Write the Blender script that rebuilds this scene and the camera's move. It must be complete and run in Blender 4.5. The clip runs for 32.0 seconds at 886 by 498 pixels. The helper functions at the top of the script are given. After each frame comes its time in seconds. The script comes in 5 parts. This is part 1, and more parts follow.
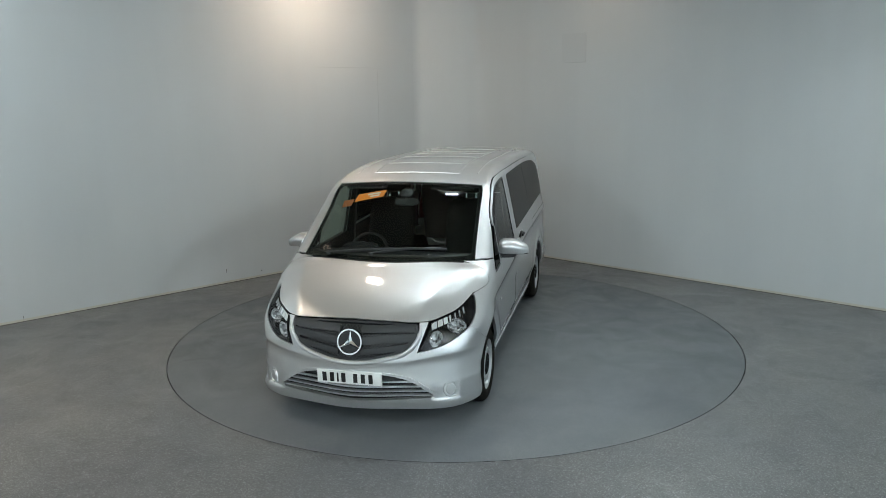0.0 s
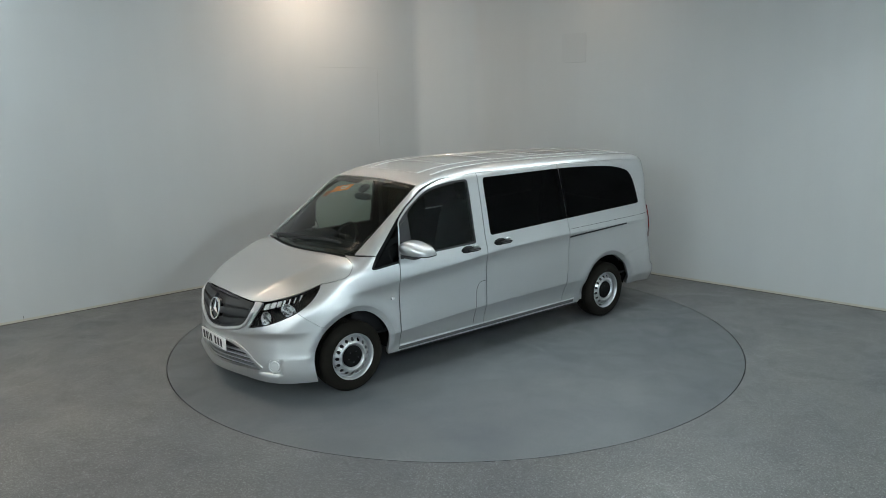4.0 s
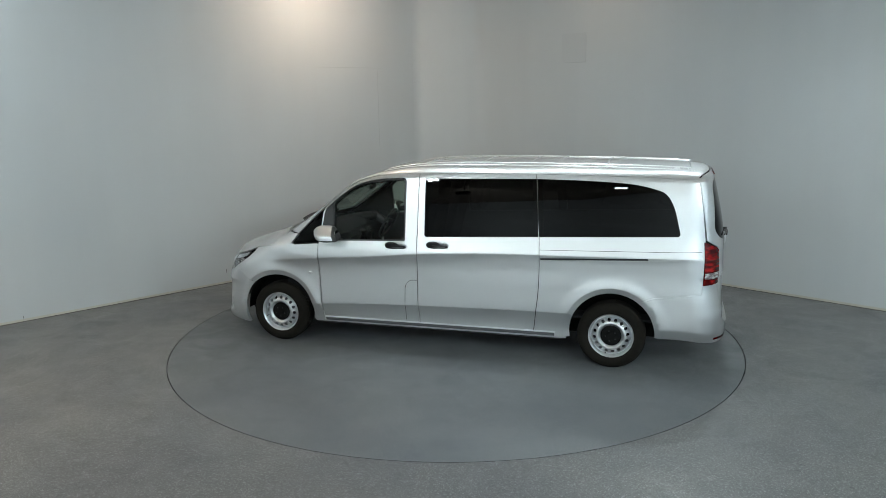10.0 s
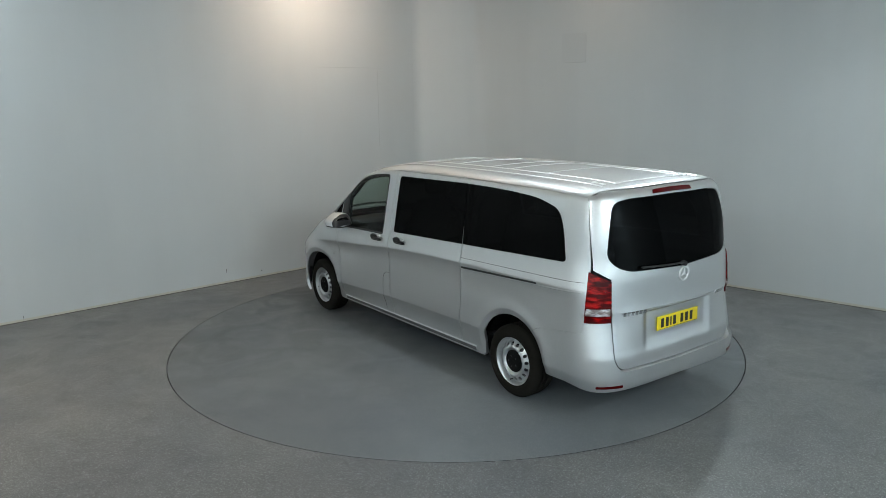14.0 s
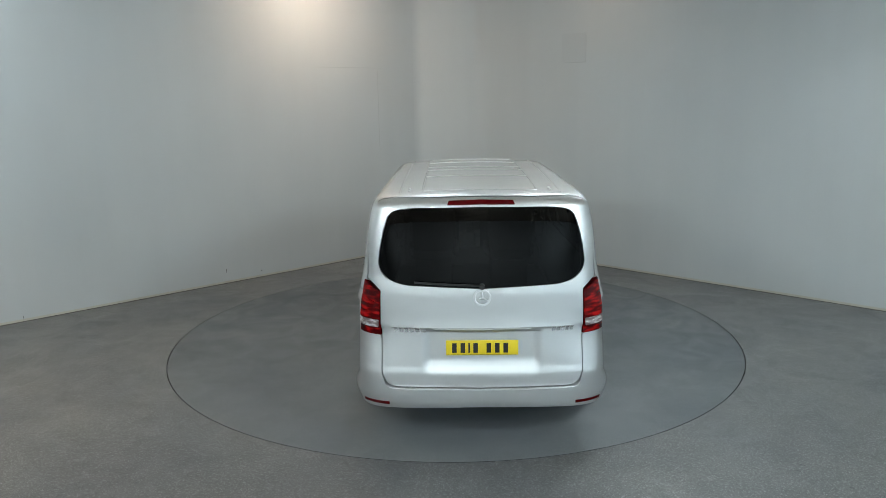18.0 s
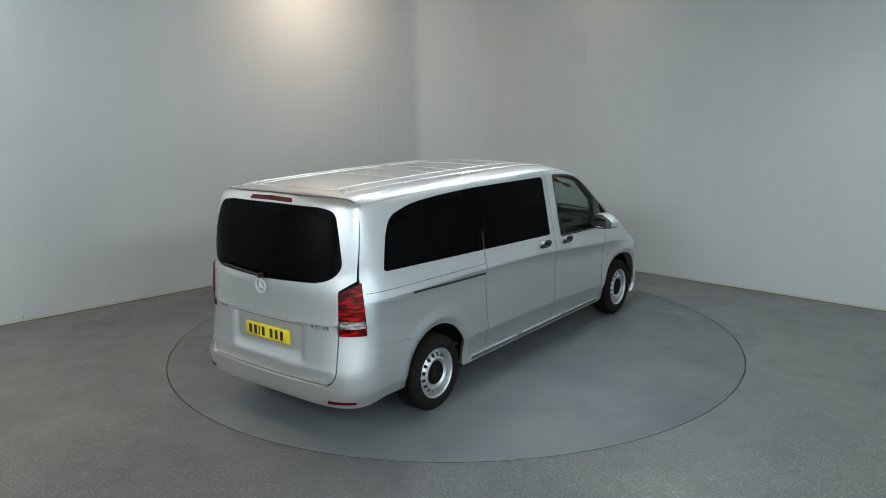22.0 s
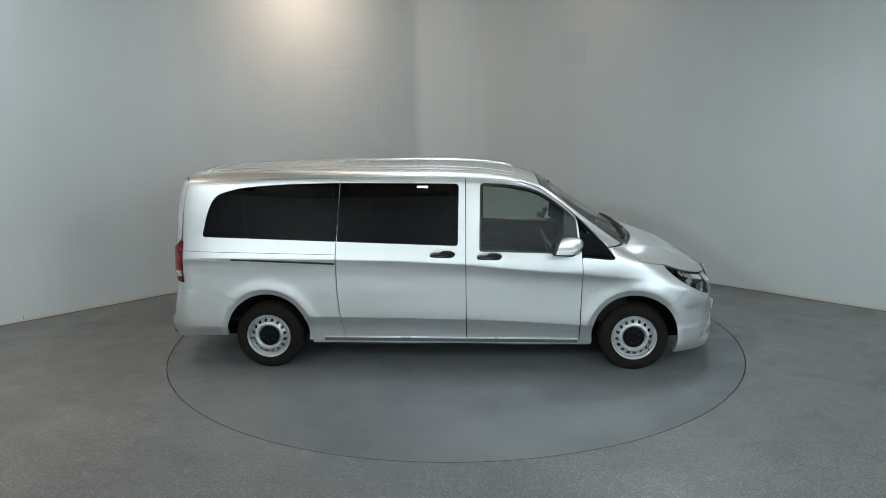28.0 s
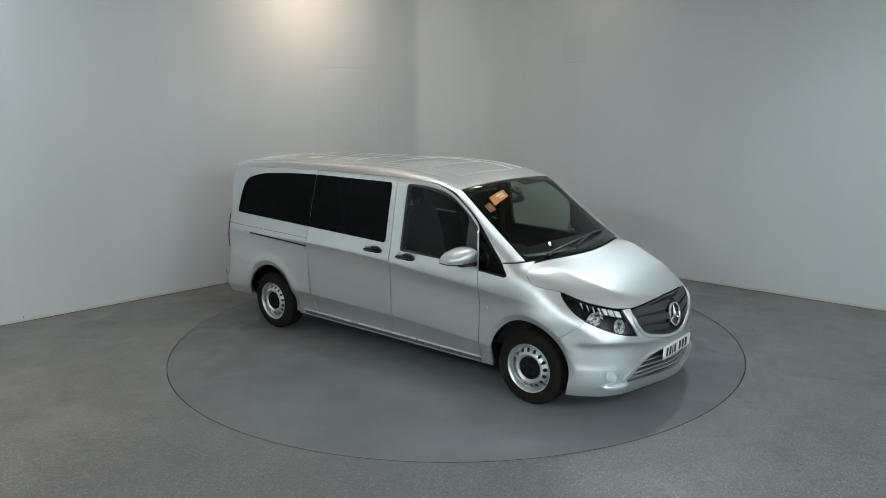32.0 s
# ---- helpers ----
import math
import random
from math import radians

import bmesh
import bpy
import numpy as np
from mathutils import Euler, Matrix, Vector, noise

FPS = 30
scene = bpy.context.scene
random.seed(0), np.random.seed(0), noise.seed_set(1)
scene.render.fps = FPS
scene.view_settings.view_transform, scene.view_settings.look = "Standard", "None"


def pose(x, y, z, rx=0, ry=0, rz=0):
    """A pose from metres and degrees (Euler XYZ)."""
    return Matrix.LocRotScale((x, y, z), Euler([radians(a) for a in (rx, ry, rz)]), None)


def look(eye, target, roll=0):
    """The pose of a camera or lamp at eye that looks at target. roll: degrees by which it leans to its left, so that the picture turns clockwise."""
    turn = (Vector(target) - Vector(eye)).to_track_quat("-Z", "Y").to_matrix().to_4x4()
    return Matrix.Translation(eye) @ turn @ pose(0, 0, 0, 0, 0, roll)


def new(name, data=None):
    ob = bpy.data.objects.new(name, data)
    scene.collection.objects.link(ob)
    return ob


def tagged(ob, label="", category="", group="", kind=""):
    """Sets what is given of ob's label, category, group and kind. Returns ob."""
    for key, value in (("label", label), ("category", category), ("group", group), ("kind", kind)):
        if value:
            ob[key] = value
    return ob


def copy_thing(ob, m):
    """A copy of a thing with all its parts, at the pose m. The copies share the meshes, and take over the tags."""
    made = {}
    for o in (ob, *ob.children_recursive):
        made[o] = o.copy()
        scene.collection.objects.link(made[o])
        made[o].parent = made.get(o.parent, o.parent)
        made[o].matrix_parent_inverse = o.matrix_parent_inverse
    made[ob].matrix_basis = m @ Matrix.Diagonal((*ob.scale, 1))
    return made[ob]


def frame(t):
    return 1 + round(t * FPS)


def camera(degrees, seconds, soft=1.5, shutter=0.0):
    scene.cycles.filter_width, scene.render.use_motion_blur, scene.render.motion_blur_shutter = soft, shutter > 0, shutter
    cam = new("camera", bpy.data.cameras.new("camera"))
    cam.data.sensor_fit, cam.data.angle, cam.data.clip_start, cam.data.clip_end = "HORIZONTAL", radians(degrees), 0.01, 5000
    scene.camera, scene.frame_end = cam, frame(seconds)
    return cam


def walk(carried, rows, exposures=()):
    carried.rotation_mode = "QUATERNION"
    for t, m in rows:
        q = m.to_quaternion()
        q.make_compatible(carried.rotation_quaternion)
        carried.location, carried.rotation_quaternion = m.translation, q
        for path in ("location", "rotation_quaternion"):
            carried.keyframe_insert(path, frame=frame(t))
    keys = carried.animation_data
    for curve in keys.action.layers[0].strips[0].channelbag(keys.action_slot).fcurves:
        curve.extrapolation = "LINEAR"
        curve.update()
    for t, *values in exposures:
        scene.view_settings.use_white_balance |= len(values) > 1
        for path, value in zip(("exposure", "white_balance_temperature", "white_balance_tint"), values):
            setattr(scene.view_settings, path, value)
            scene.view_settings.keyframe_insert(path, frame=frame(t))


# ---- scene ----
# A silver passenger van turns on a showroom turntable before a camera that stands still.
cam = camera(61.56, 32.0, soft=0.65)
EYE = pose(0, -7.816, 2.525, 90 - 11.491, 0, 0.805)
EYE = EYE @ pose(0, 0, 0, 0, 0, -0.826)
walk(cam, [(0, EYE), (32, EYE)])

# ------------------------------------------------------------------ light
world = bpy.data.worlds.new("world")
world.use_nodes = True
world.node_tree.nodes["Background"].inputs[0].default_value = (0.6, 0.7, 0.8, 1)
world.node_tree.nodes["Background"].inputs[1].default_value = 0.005
scene.world = world
scene.view_settings.exposure = 0.22
CEILING = 4.6
# hatch in the east wall: along it, foot, width, height; scuffs on the west wall: along it, height, size
HATCH = (1.60, 3.006, 0.42, 0.42)
SCUFFS = ((3.62, 0.178, 0.006, 0.06), (3.075, 0.095, 0.014, 0.02), (6.21, 0.03, 0.006, 0.08))
BOARD_SEAMS = ((1.357, 2.998, 1.226, 0.003), (0.837, 2.362, 0.003, 1.151))
SCRATCHES = ((2.395, -3.04, -35, 0.06), (2.337, -3.127, -30, 0.03), (2.576, -3.354, -20, 0.03), (1.757, -2.464, -10, 0.025))


def lamp(name, place, target, size, power, colour, spread=180, size_y=None):
    data = bpy.data.lights.new(name, "AREA")
    data.shape = "RECTANGLE"
    data.size, data.size_y = size, size_y or size
    data.energy, data.color, data.spread = power, colour, radians(spread)
    ob = new(name, data)
    ob.matrix_world = look(place, target)
    return ob


COOL = (0.812, 0.945, 0.985)
WARM = (1.0, 0.80, 0.62)
BLUE = (0.72, 0.91, 1.0)
# lamps out of view below the ceiling, inferred and added: place, aim, watts, spread, colour
FLOODS = [((-0.30, -0.4, 4.35), (-0.30, -0.8, 0), 20, 160, COOL), ((1.3, -0.2, 4.35), (1.2, -0.7, 0), 20, 160, COOL), ((-1.40, 0.6, 4.2), (-1.7, 0.2, 0), 4, 150, WARM), ((3.0, 0.9, 4.2), (3.2, -2.6, 0), 26, 130, COOL),
          ((-1.35, -8.6, 4.25), (-0.5, -5.6, 0.0), 16, 80, COOL), ((3.2, -8.0, 4.25), (3.2, -5.0, 0.0), 17, 80, COOL),
          # these two are added to brighten the outer ends of the walls
          ((5.0, -2.6, 4.1), (6.35, -1.1, 4.1), 19, 175, COOL), ((-5.0, -2.6, 4.1), (-6.4, -1.1, 4.1), 72, 175, COOL)]
# the two that cross over the van from either side of the camera
FLOODS += [((-4.4, -6.6, 4.2), (0.6, -0.4, 1.2), 13, 70, COOL), ((4.4, -6.6, 4.2), (-0.6, -0.4, 1.2), 16, 70, COOL)]
# unseen fill lamps, added to brighten the walls behind the camera
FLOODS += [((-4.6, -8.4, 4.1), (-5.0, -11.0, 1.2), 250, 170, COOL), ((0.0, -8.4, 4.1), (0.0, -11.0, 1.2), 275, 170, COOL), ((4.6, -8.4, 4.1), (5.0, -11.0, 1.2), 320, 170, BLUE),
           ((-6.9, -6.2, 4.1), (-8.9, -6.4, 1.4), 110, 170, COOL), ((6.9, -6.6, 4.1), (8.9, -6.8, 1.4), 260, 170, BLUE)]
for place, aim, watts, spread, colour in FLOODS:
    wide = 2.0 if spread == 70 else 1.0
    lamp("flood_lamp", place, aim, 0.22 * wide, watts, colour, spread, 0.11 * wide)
# the warm downlight that washes the wall, inferred from its pool
lamp("wash_lamp", (-1.40, 2.40, CEILING - 0.10), (-1.85, 3.3, 3.2), 0.2, 22, WARM, 165)
# added: weak warm cast on the east wall by the corner
lamp("wash_lamp", (1.45, 2.35, CEILING - 0.10), (1.6, 2.9, 0), 0.2, 5, WARM, 175)
# added: warm cast on the left of the floor
lamp("wash_lamp", (-4.2, -1.5, CEILING - 0.10), (-3.9, -2.2, 0), 0.2, 18, WARM, 90)

# ------------------------------------------------------------------ materials


def shader(name):
    m = bpy.data.materials.new(name)
    m.use_nodes = True
    nt = m.node_tree
    return m, nt, nt.nodes["Principled BSDF"]


def link(nt, a, b):
    nt.links.new(a, b)


def node(nt, kind, **inputs):
    n = nt.nodes.new(kind)
    for k, v in inputs.items():
        n.inputs[k.replace("_", " ")].default_value = v
    return n


def ramp(nt, fac, stops):
    n = nt.nodes.new("ShaderNodeValToRGB")
    while len(n.color_ramp.elements) < len(stops):
        n.color_ramp.elements.new(0.5)
    for e, (at, c) in zip(n.color_ramp.elements, stops):
        e.position, e.color = at, (*c, 1) if len(c) == 3 else c
    link(nt, fac, n.inputs[0])
    return n


def plain(name, colour, rough=0.5, metal=0.0, coat=0.0, grain=0.0, scale=60.0, bump=0.0, spec=0.5, vary=0.12):
    """A surface with grain at two scales in colour and roughness, and a fine relief."""
    m, nt, b = shader(name)
    tc = nt.nodes.new("ShaderNodeTexCoord")
    n1 = node(nt, "ShaderNodeTexNoise", Scale=scale, Detail=4.0)
    n2 = node(nt, "ShaderNodeTexNoise", Scale=scale * 0.06, Detail=3.0)
    link(nt, tc.outputs["Object"], n1.inputs["Vector"])
    link(nt, tc.outputs["Object"], n2.inputs["Vector"])
    mix = node(nt, "ShaderNodeMath")
    mix.operation = "ADD"
    link(nt, n1.outputs["Fac"], mix.inputs[0])
    link(nt, n2.outputs["Fac"], mix.inputs[1])
    half = node(nt, "ShaderNodeMath")
    half.operation = "MULTIPLY"
    half.inputs[1].default_value = 0.5
    link(nt, mix.outputs[0], half.inputs[0])
    lo = tuple(c * (1 - vary) for c in colour)
    hi = tuple(min(1, c * (1 + vary)) for c in colour)
    r = ramp(nt, half.outputs[0], [(0.3, lo), (0.7, hi)])
    link(nt, r.outputs[0], b.inputs["Base Color"])
    rr = ramp(nt, n2.outputs["Fac"], [(0.3, (max(0.02, rough * 0.88),) * 3), (0.7, (min(1, rough * 1.12),) * 3)])
    link(nt, rr.outputs[0], b.inputs["Roughness"])
    b.inputs["Metallic"].default_value = metal
    b.inputs["Coat Weight"].default_value = coat
    b.inputs["Coat Roughness"].default_value = 0.04
    b.inputs["Specular IOR Level"].default_value = spec
    if bump:
        bp = node(nt, "ShaderNodeBump", Strength=1.0, Distance=bump)
        link(nt, n1.outputs["Fac"], bp.inputs["Height"])
        link(nt, bp.outputs[0], b.inputs["Normal"])
    return m


def paint_silver():
    """Metallic silver under clear coat, with fine flake."""
    m, nt, b = shader("silver_paint")
    tc = nt.nodes.new("ShaderNodeTexCoord")
    flake = node(nt, "ShaderNodeTexVoronoi", Scale=520.0)
    soft_ = node(nt, "ShaderNodeTexNoise", Scale=3.0, Detail=2.0)
    link(nt, tc.outputs["Object"], flake.inputs["Vector"])
    link(nt, tc.outputs["Object"], soft_.inputs["Vector"])
    r = ramp(nt, flake.outputs["Color"], [(0.0, (0.58, 0.585, 0.59)), (1.0, (0.74, 0.745, 0.75))])
    link(nt, r.outputs[0], b.inputs["Base Color"])
    rr = ramp(nt, soft_.outputs["Fac"], [(0.3, (0.40,) * 3), (0.7, (0.43,) * 3)])
    link(nt, rr.outputs[0], b.inputs["Roughness"])
    b.inputs["Metallic"].default_value = 0.93
    b.inputs["Coat Weight"].default_value = 1.0
    b.inputs["Coat Roughness"].default_value = 0.035
    return m


def glass(name, tint, ior=1.5, gloss_rough=0.005, steep=5.0):
    """A thin pane: what lies behind shows through its tint, the room mirrors by Fresnel."""
    m = bpy.data.materials.new(name)
    m.use_nodes = True
    nt = m.node_tree
    nt.nodes.clear()
    out = nt.nodes.new("ShaderNodeOutputMaterial")
    tr = nt.nodes.new("ShaderNodeBsdfTransparent")
    tr.inputs[0].default_value = (*tint, 1)
    gl = nt.nodes.new("ShaderNodeBsdfGlossy")
    gl.inputs["Roughness"].default_value = gloss_rough
    lw = nt.nodes.new("ShaderNodeLayerWeight")
    lw.inputs["Blend"].default_value = 0.5
    pw = node(nt, "ShaderNodeMath")
    pw.operation = "POWER"
    pw.inputs[1].default_value = steep
    link(nt, lw.outputs["Facing"], pw.inputs[0])
    base = ((ior - 1) / (ior + 1)) ** 2
    fr = node(nt, "ShaderNodeMath")
    fr.operation = "MULTIPLY_ADD"
    fr.inputs[1].default_value = 1 - base
    fr.inputs[2].default_value = base
    link(nt, pw.outputs[0], fr.inputs[0])
    mx = nt.nodes.new("ShaderNodeMixShader")
    link(nt, fr.outputs[0], mx.inputs[0])
    link(nt, tr.outputs[0], mx.inputs[1])
    link(nt, gl.outputs[0], mx.inputs[2])
    link(nt, mx.outputs[0], out.inputs[0])
    return m


def wall_paint():
    m, nt, b = shader("wall_paint")
    tc = nt.nodes.new("ShaderNodeTexCoord")
    big = node(nt, "ShaderNodeTexNoise", Scale=0.35, Detail=3.0)
    fine = node(nt, "ShaderNodeTexNoise", Scale=45.0, Detail=4.0)
    mp = nt.nodes.new("ShaderNodeMapping")
    mp.inputs["Scale"].default_value = (1.6, 1.6, 0.12)
    streak = node(nt, "ShaderNodeTexNoise", Scale=1.5, Detail=4.0)
    link(nt, tc.outputs["Object"], mp.inputs[0])
    link(nt, mp.outputs[0], streak.inputs["Vector"])
    for n in (big, fine):
        link(nt, tc.outputs["Object"], n.inputs["Vector"])
    add = node(nt, "ShaderNodeMath")
    add.operation = "MULTIPLY_ADD"
    add.inputs[1].default_value = 0.5
    link(nt, streak.outputs["Fac"], add.inputs[0])
    link(nt, big.outputs["Fac"], add.inputs[2])
    r = ramp(nt, add.outputs[0], [(0.5, (0.50, 0.515, 0.525)), (1.0, (0.555, 0.57, 0.575))])
    link(nt, r.outputs[0], b.inputs["Base Color"])
    b.inputs["Roughness"].default_value = 0.62
    bp = node(nt, "ShaderNodeBump", Strength=0.5, Distance=0.002)
    link(nt, fine.outputs["Fac"], bp.inputs["Height"])
    link(nt, bp.outputs[0], b.inputs["Normal"])
    return m


def floor_vinyl(name, base, speck, rough, grit):
    """Safety flooring: grey with light and dark grit, worn and a little dusty."""
    m, nt, b = shader(name)
    tc = nt.nodes.new("ShaderNodeTexCoord")
    grit1 = node(nt, "ShaderNodeTexVoronoi", Scale=grit)
    grit2 = node(nt, "ShaderNodeTexNoise", Scale=grit * 0.8, Detail=2.0)
    worn = node(nt, "ShaderNodeTexNoise", Scale=0.8, Detail=5.0, Roughness=0.6)
    scuff = node(nt, "ShaderNodeTexNoise", Scale=2.2, Detail=6.0, Distortion=1.2)
    for n in (grit1, grit2, worn, scuff):
        link(nt, tc.outputs["Object"], n.inputs["Vector"])
    g = ramp(nt, grit1.outputs["Color"], [(0.0, tuple(c * (1 - speck) for c in base)), (0.72, base), (1.0, tuple(min(1, c * (1 + 2.2 * speck)) for c in base))])
    w = ramp(nt, worn.outputs["Fac"], [(0.32, (0.80, 0.81, 0.84)), (0.68, (1.12, 1.10, 1.06))])
    mul = nt.nodes.new("ShaderNodeMix")
    mul.data_type, mul.blend_type = "RGBA", "MULTIPLY"
    mul.inputs["Factor"].default_value = 1.0
    link(nt, g.outputs[0], mul.inputs["A"])
    link(nt, w.outputs[0], mul.inputs["B"])
    link(nt, mul.outputs["Result"], b.inputs["Base Color"])
    rr = ramp(nt, scuff.outputs["Fac"], [(0.35, (rough * 0.85,) * 3), (0.7, (min(1, rough * 1.25),) * 3)])
    link(nt, rr.outputs[0], b.inputs["Roughness"])
    bp = node(nt, "ShaderNodeBump", Strength=0.6, Distance=0.0015)
    link(nt, grit2.outputs["Fac"], bp.inputs["Height"])
    link(nt, bp.outputs[0], b.inputs["Normal"])
    return m


def lit(name, colour, strength):
    m, nt, b = shader(name)
    b.inputs["Base Color"].default_value = (*colour, 1)
    b.inputs["Emission Color"].default_value = (*colour, 1)
    b.inputs["Emission Strength"].default_value = strength
    return m


SILVER = paint_silver()
BLACK = plain("black_plastic", (0.018, 0.018, 0.019), 0.45, grain=0.1, scale=400, bump=0.0002)
GLOSS = plain("gloss_black", (0.012, 0.012, 0.013), 0.08, scale=30)
GRIP = plain("handle_black", (0.007, 0.007, 0.0075), 0.45, scale=200, spec=0.3)
DARK = plain("underbody", (0.007, 0.007, 0.007), 0.95, scale=40, spec=0.1)
RUBBER = plain("tyre_rubber", (0.014, 0.0125, 0.0105), 0.8, scale=120, bump=0.0004, vary=0.3, spec=0.06)
STEEL = plain("wheel_silver", (0.55, 0.56, 0.57), 0.38, 0.8, scale=80, vary=0.08)
CHROME = plain("chrome", (0.88, 0.89, 0.90), 0.16, 1.0, scale=50, vary=0.04)
GREY = plain("grey_plastic", (0.10, 0.10, 0.105), 0.5, scale=300, bump=0.0002)
GRILLE = plain("grille_plastic", (0.028, 0.029, 0.031), 0.50, scale=250, bump=0.0002)
TRIM = plain("cabin_trim", (0.013, 0.013, 0.014), 0.8, spec=0.15, scale=260, bump=0.0003)
LINER = plain("headliner", (0.20, 0.20, 0.195), 0.9, scale=500, bump=0.0003)
CLOTH = plain("seat_cloth", (0.007, 0.0075, 0.007), 0.95, spec=0.08, scale=300, bump=0.0002, vary=0.3)
BRIGHT = plain("bright_trim", (0.82, 0.83, 0.84), 0.3, 0.5, scale=60, vary=0.04)
ORANGE = plain("orange_card", (0.95, 0.25, 0.02), 0.5, scale=40)
WHITE = plain("white_plate", (0.78, 0.78, 0.76), 0.35, scale=60, vary=0.05)
YELLOW = plain("yellow_plate", (0.80, 0.60, 0.02), 0.35, scale=60, vary=0.05)
INK = plain("black_ink", (0.012, 0.012, 0.012), 0.4, scale=60)
REDD = plain("dark_red_lens", (0.08, 0.001, 0.002), 0.16, spec=0.22, scale=60, vary=0.2)
CLEARL = plain("clear_lens", (0.66, 0.66, 0.66), 0.12, coat=1.0, scale=90, vary=0.2)
CLEAR = glass("clear_glass", (0.60, 0.68, 0.63), 1.35)
PRIVACY = glass("privacy_glass", (0.006, 0.007, 0.0065), 1.22, steep=7.0)
LAMPGLASS = glass("lamp_glass", (0.94, 0.95, 0.95))
WALL = wall_paint()
FLOOR = floor_vinyl("floor_vinyl", (0.170, 0.173, 0.178), 0.50, 0.42, 150)
DISC = floor_vinyl("turntable_vinyl", (0.140, 0.151, 0.161), 0.30, 0.50, 260)
SKIRT = plain("dusty_skirting", (0.53, 0.50, 0.43), 0.7, scale=9, vary=0.12)
JOINT = plain("joint_sealant", (0.10, 0.09, 0.075), 0.8, scale=20, vary=0.3)
CEIL = plain("ceiling_paint", (0.66, 0.56, 0.46), 0.8, scale=8)
GLOW = lit("lamp_diffuser", (0.90, 0.97, 1.0), 6.0)
GLOWW = lit("warm_diffuser", (1.0, 0.80, 0.62), 3.0)

# ------------------------------------------------------------------ mesh helpers


def mesh_from(name, verts, faces, normals=None, smooth=False):
    me = bpy.data.meshes.new(name)
    me.from_pydata([tuple(v) for v in verts], [], [tuple(int(i) for i in f) for f in faces])
    me.polygons.foreach_set("use_smooth", [bool(smooth or normals is not None)] * len(me.polygons))
    if normals is not None:
        me.normals_split_custom_set([tuple(n) for n in normals])
    me.update()
    return me


def attach(name, me, material, parent=None, label=""):
    ob = new(name, me)
    if material and not me.materials:
        me.materials.append(material)
    if parent:
        ob.parent = parent
    return tagged(ob, label) if label else ob


def part(name, bm, material, parent=None, label="", smooth=True, angle=35):
    me = bpy.data.meshes.new(name)
    bm.normal_update()
    if smooth:
        lim = radians(angle)
        for e in bm.edges:
            e.smooth = len(e.link_faces) == 2 and e.calc_face_angle(0) < lim
        for f in bm.faces:
            f.smooth = True
    bm.to_mesh(me)
    bm.free()
    return attach(name, me, material, parent, label)


def box(x0, x1, y0, y1, z0, z1, bevel=0.0, seg=2, bm=None, m=None):
    b = bm or bmesh.new()
    made = bmesh.ops.create_cube(b, size=1)["verts"]
    bmesh.ops.transform(b, matrix=Matrix.Translation(((x0 + x1) / 2, (y0 + y1) / 2, (z0 + z1) / 2)) @ Matrix.Diagonal((x1 - x0, y1 - y0, z1 - z0, 1)), verts=made)
    if bevel:
        es = list({e for v in made for e in v.link_edges})
        res = bmesh.ops.bevel(b, geom=es, offset=bevel, segments=seg, affect="EDGES", profile=0.5)
        made = list({v for f in res["faces"] for v in f.verts} | {v for v in made if v.is_valid})
    if m is not None:
        bmesh.ops.transform(b, matrix=m, verts=[v for v in made if v.is_valid])
    return b


def lathe(profile, segs=48, axis="y", bm=None, close=False):
    """Turn (radius, along) pairs about an axis."""
    b = bm or bmesh.new()
    rings = []
    for i in range(segs):
        a = 2 * math.pi * i / segs
        ring = []
        for r, s in profile:
            c, d = r * math.cos(a), r * math.sin(a)
            ring.append(b.verts.new({"y": (c, s, d), "x": (s, c, d), "z": (c, d, s)}[axis]))
        rings.append(ring)
    n = len(profile)
    for i in range(segs):
        p, q = rings[i], rings[(i + 1) % segs]
        for j in range(n if close else n - 1):
            k = (j + 1) % n
            try:
                b.faces.new((p[j], q[j], q[k], p[k]))
            except ValueError:
                pass
    bmesh.ops.recalc_face_normals(b, faces=b.faces)
    return b


def tube(points, radius, segs=8, bm=None, taper=None):
    """A round bar along points."""
    b = bm or bmesh.new()
    pts = [Vector(p) for p in points]
    prev = None
    rings = []
    up = Vector((0.13, 0.27, 0.95))
    for i, p in enumerate(pts):
        d = (pts[min(i + 1, len(pts) - 1)] - pts[max(i - 1, 0)]).normalized()
        a = d.cross(up).normalized()
        c = d.cross(a)
        r = radius * (taper[i] if taper else 1)
        rings.append([b.verts.new(p + (a * math.cos(t) + c * math.sin(t)) * r) for t in (2 * math.pi * k / segs for k in range(segs))])
    for p, q in zip(rings, rings[1:]):
        for k in range(segs):
            b.faces.new((p[k], p[(k + 1) % segs], q[(k + 1) % segs], q[k]))
    b.faces.new(rings[0][::-1])
    b.faces.new(rings[-1])
    bmesh.ops.recalc_face_normals(b, faces=b.faces)
    return b


# ------------------------------------------------------------------ the room
# the two walls meet in a chamfered corner behind the turntable
LEFT = Vector((math.cos(radians(43.2)), math.sin(radians(43.2)), 0))
RIGHT = Vector((math.cos(radians(-41.9)), math.sin(radians(-41.9)), 0))
CORNER_A = Vector((-0.556, 4.827, 0))
CORNER_B = Vector((0.464, 4.738, 0))
FAR_L = CORNER_A - LEFT * 11.5
FAR_R = CORNER_B + RIGHT * 11.5


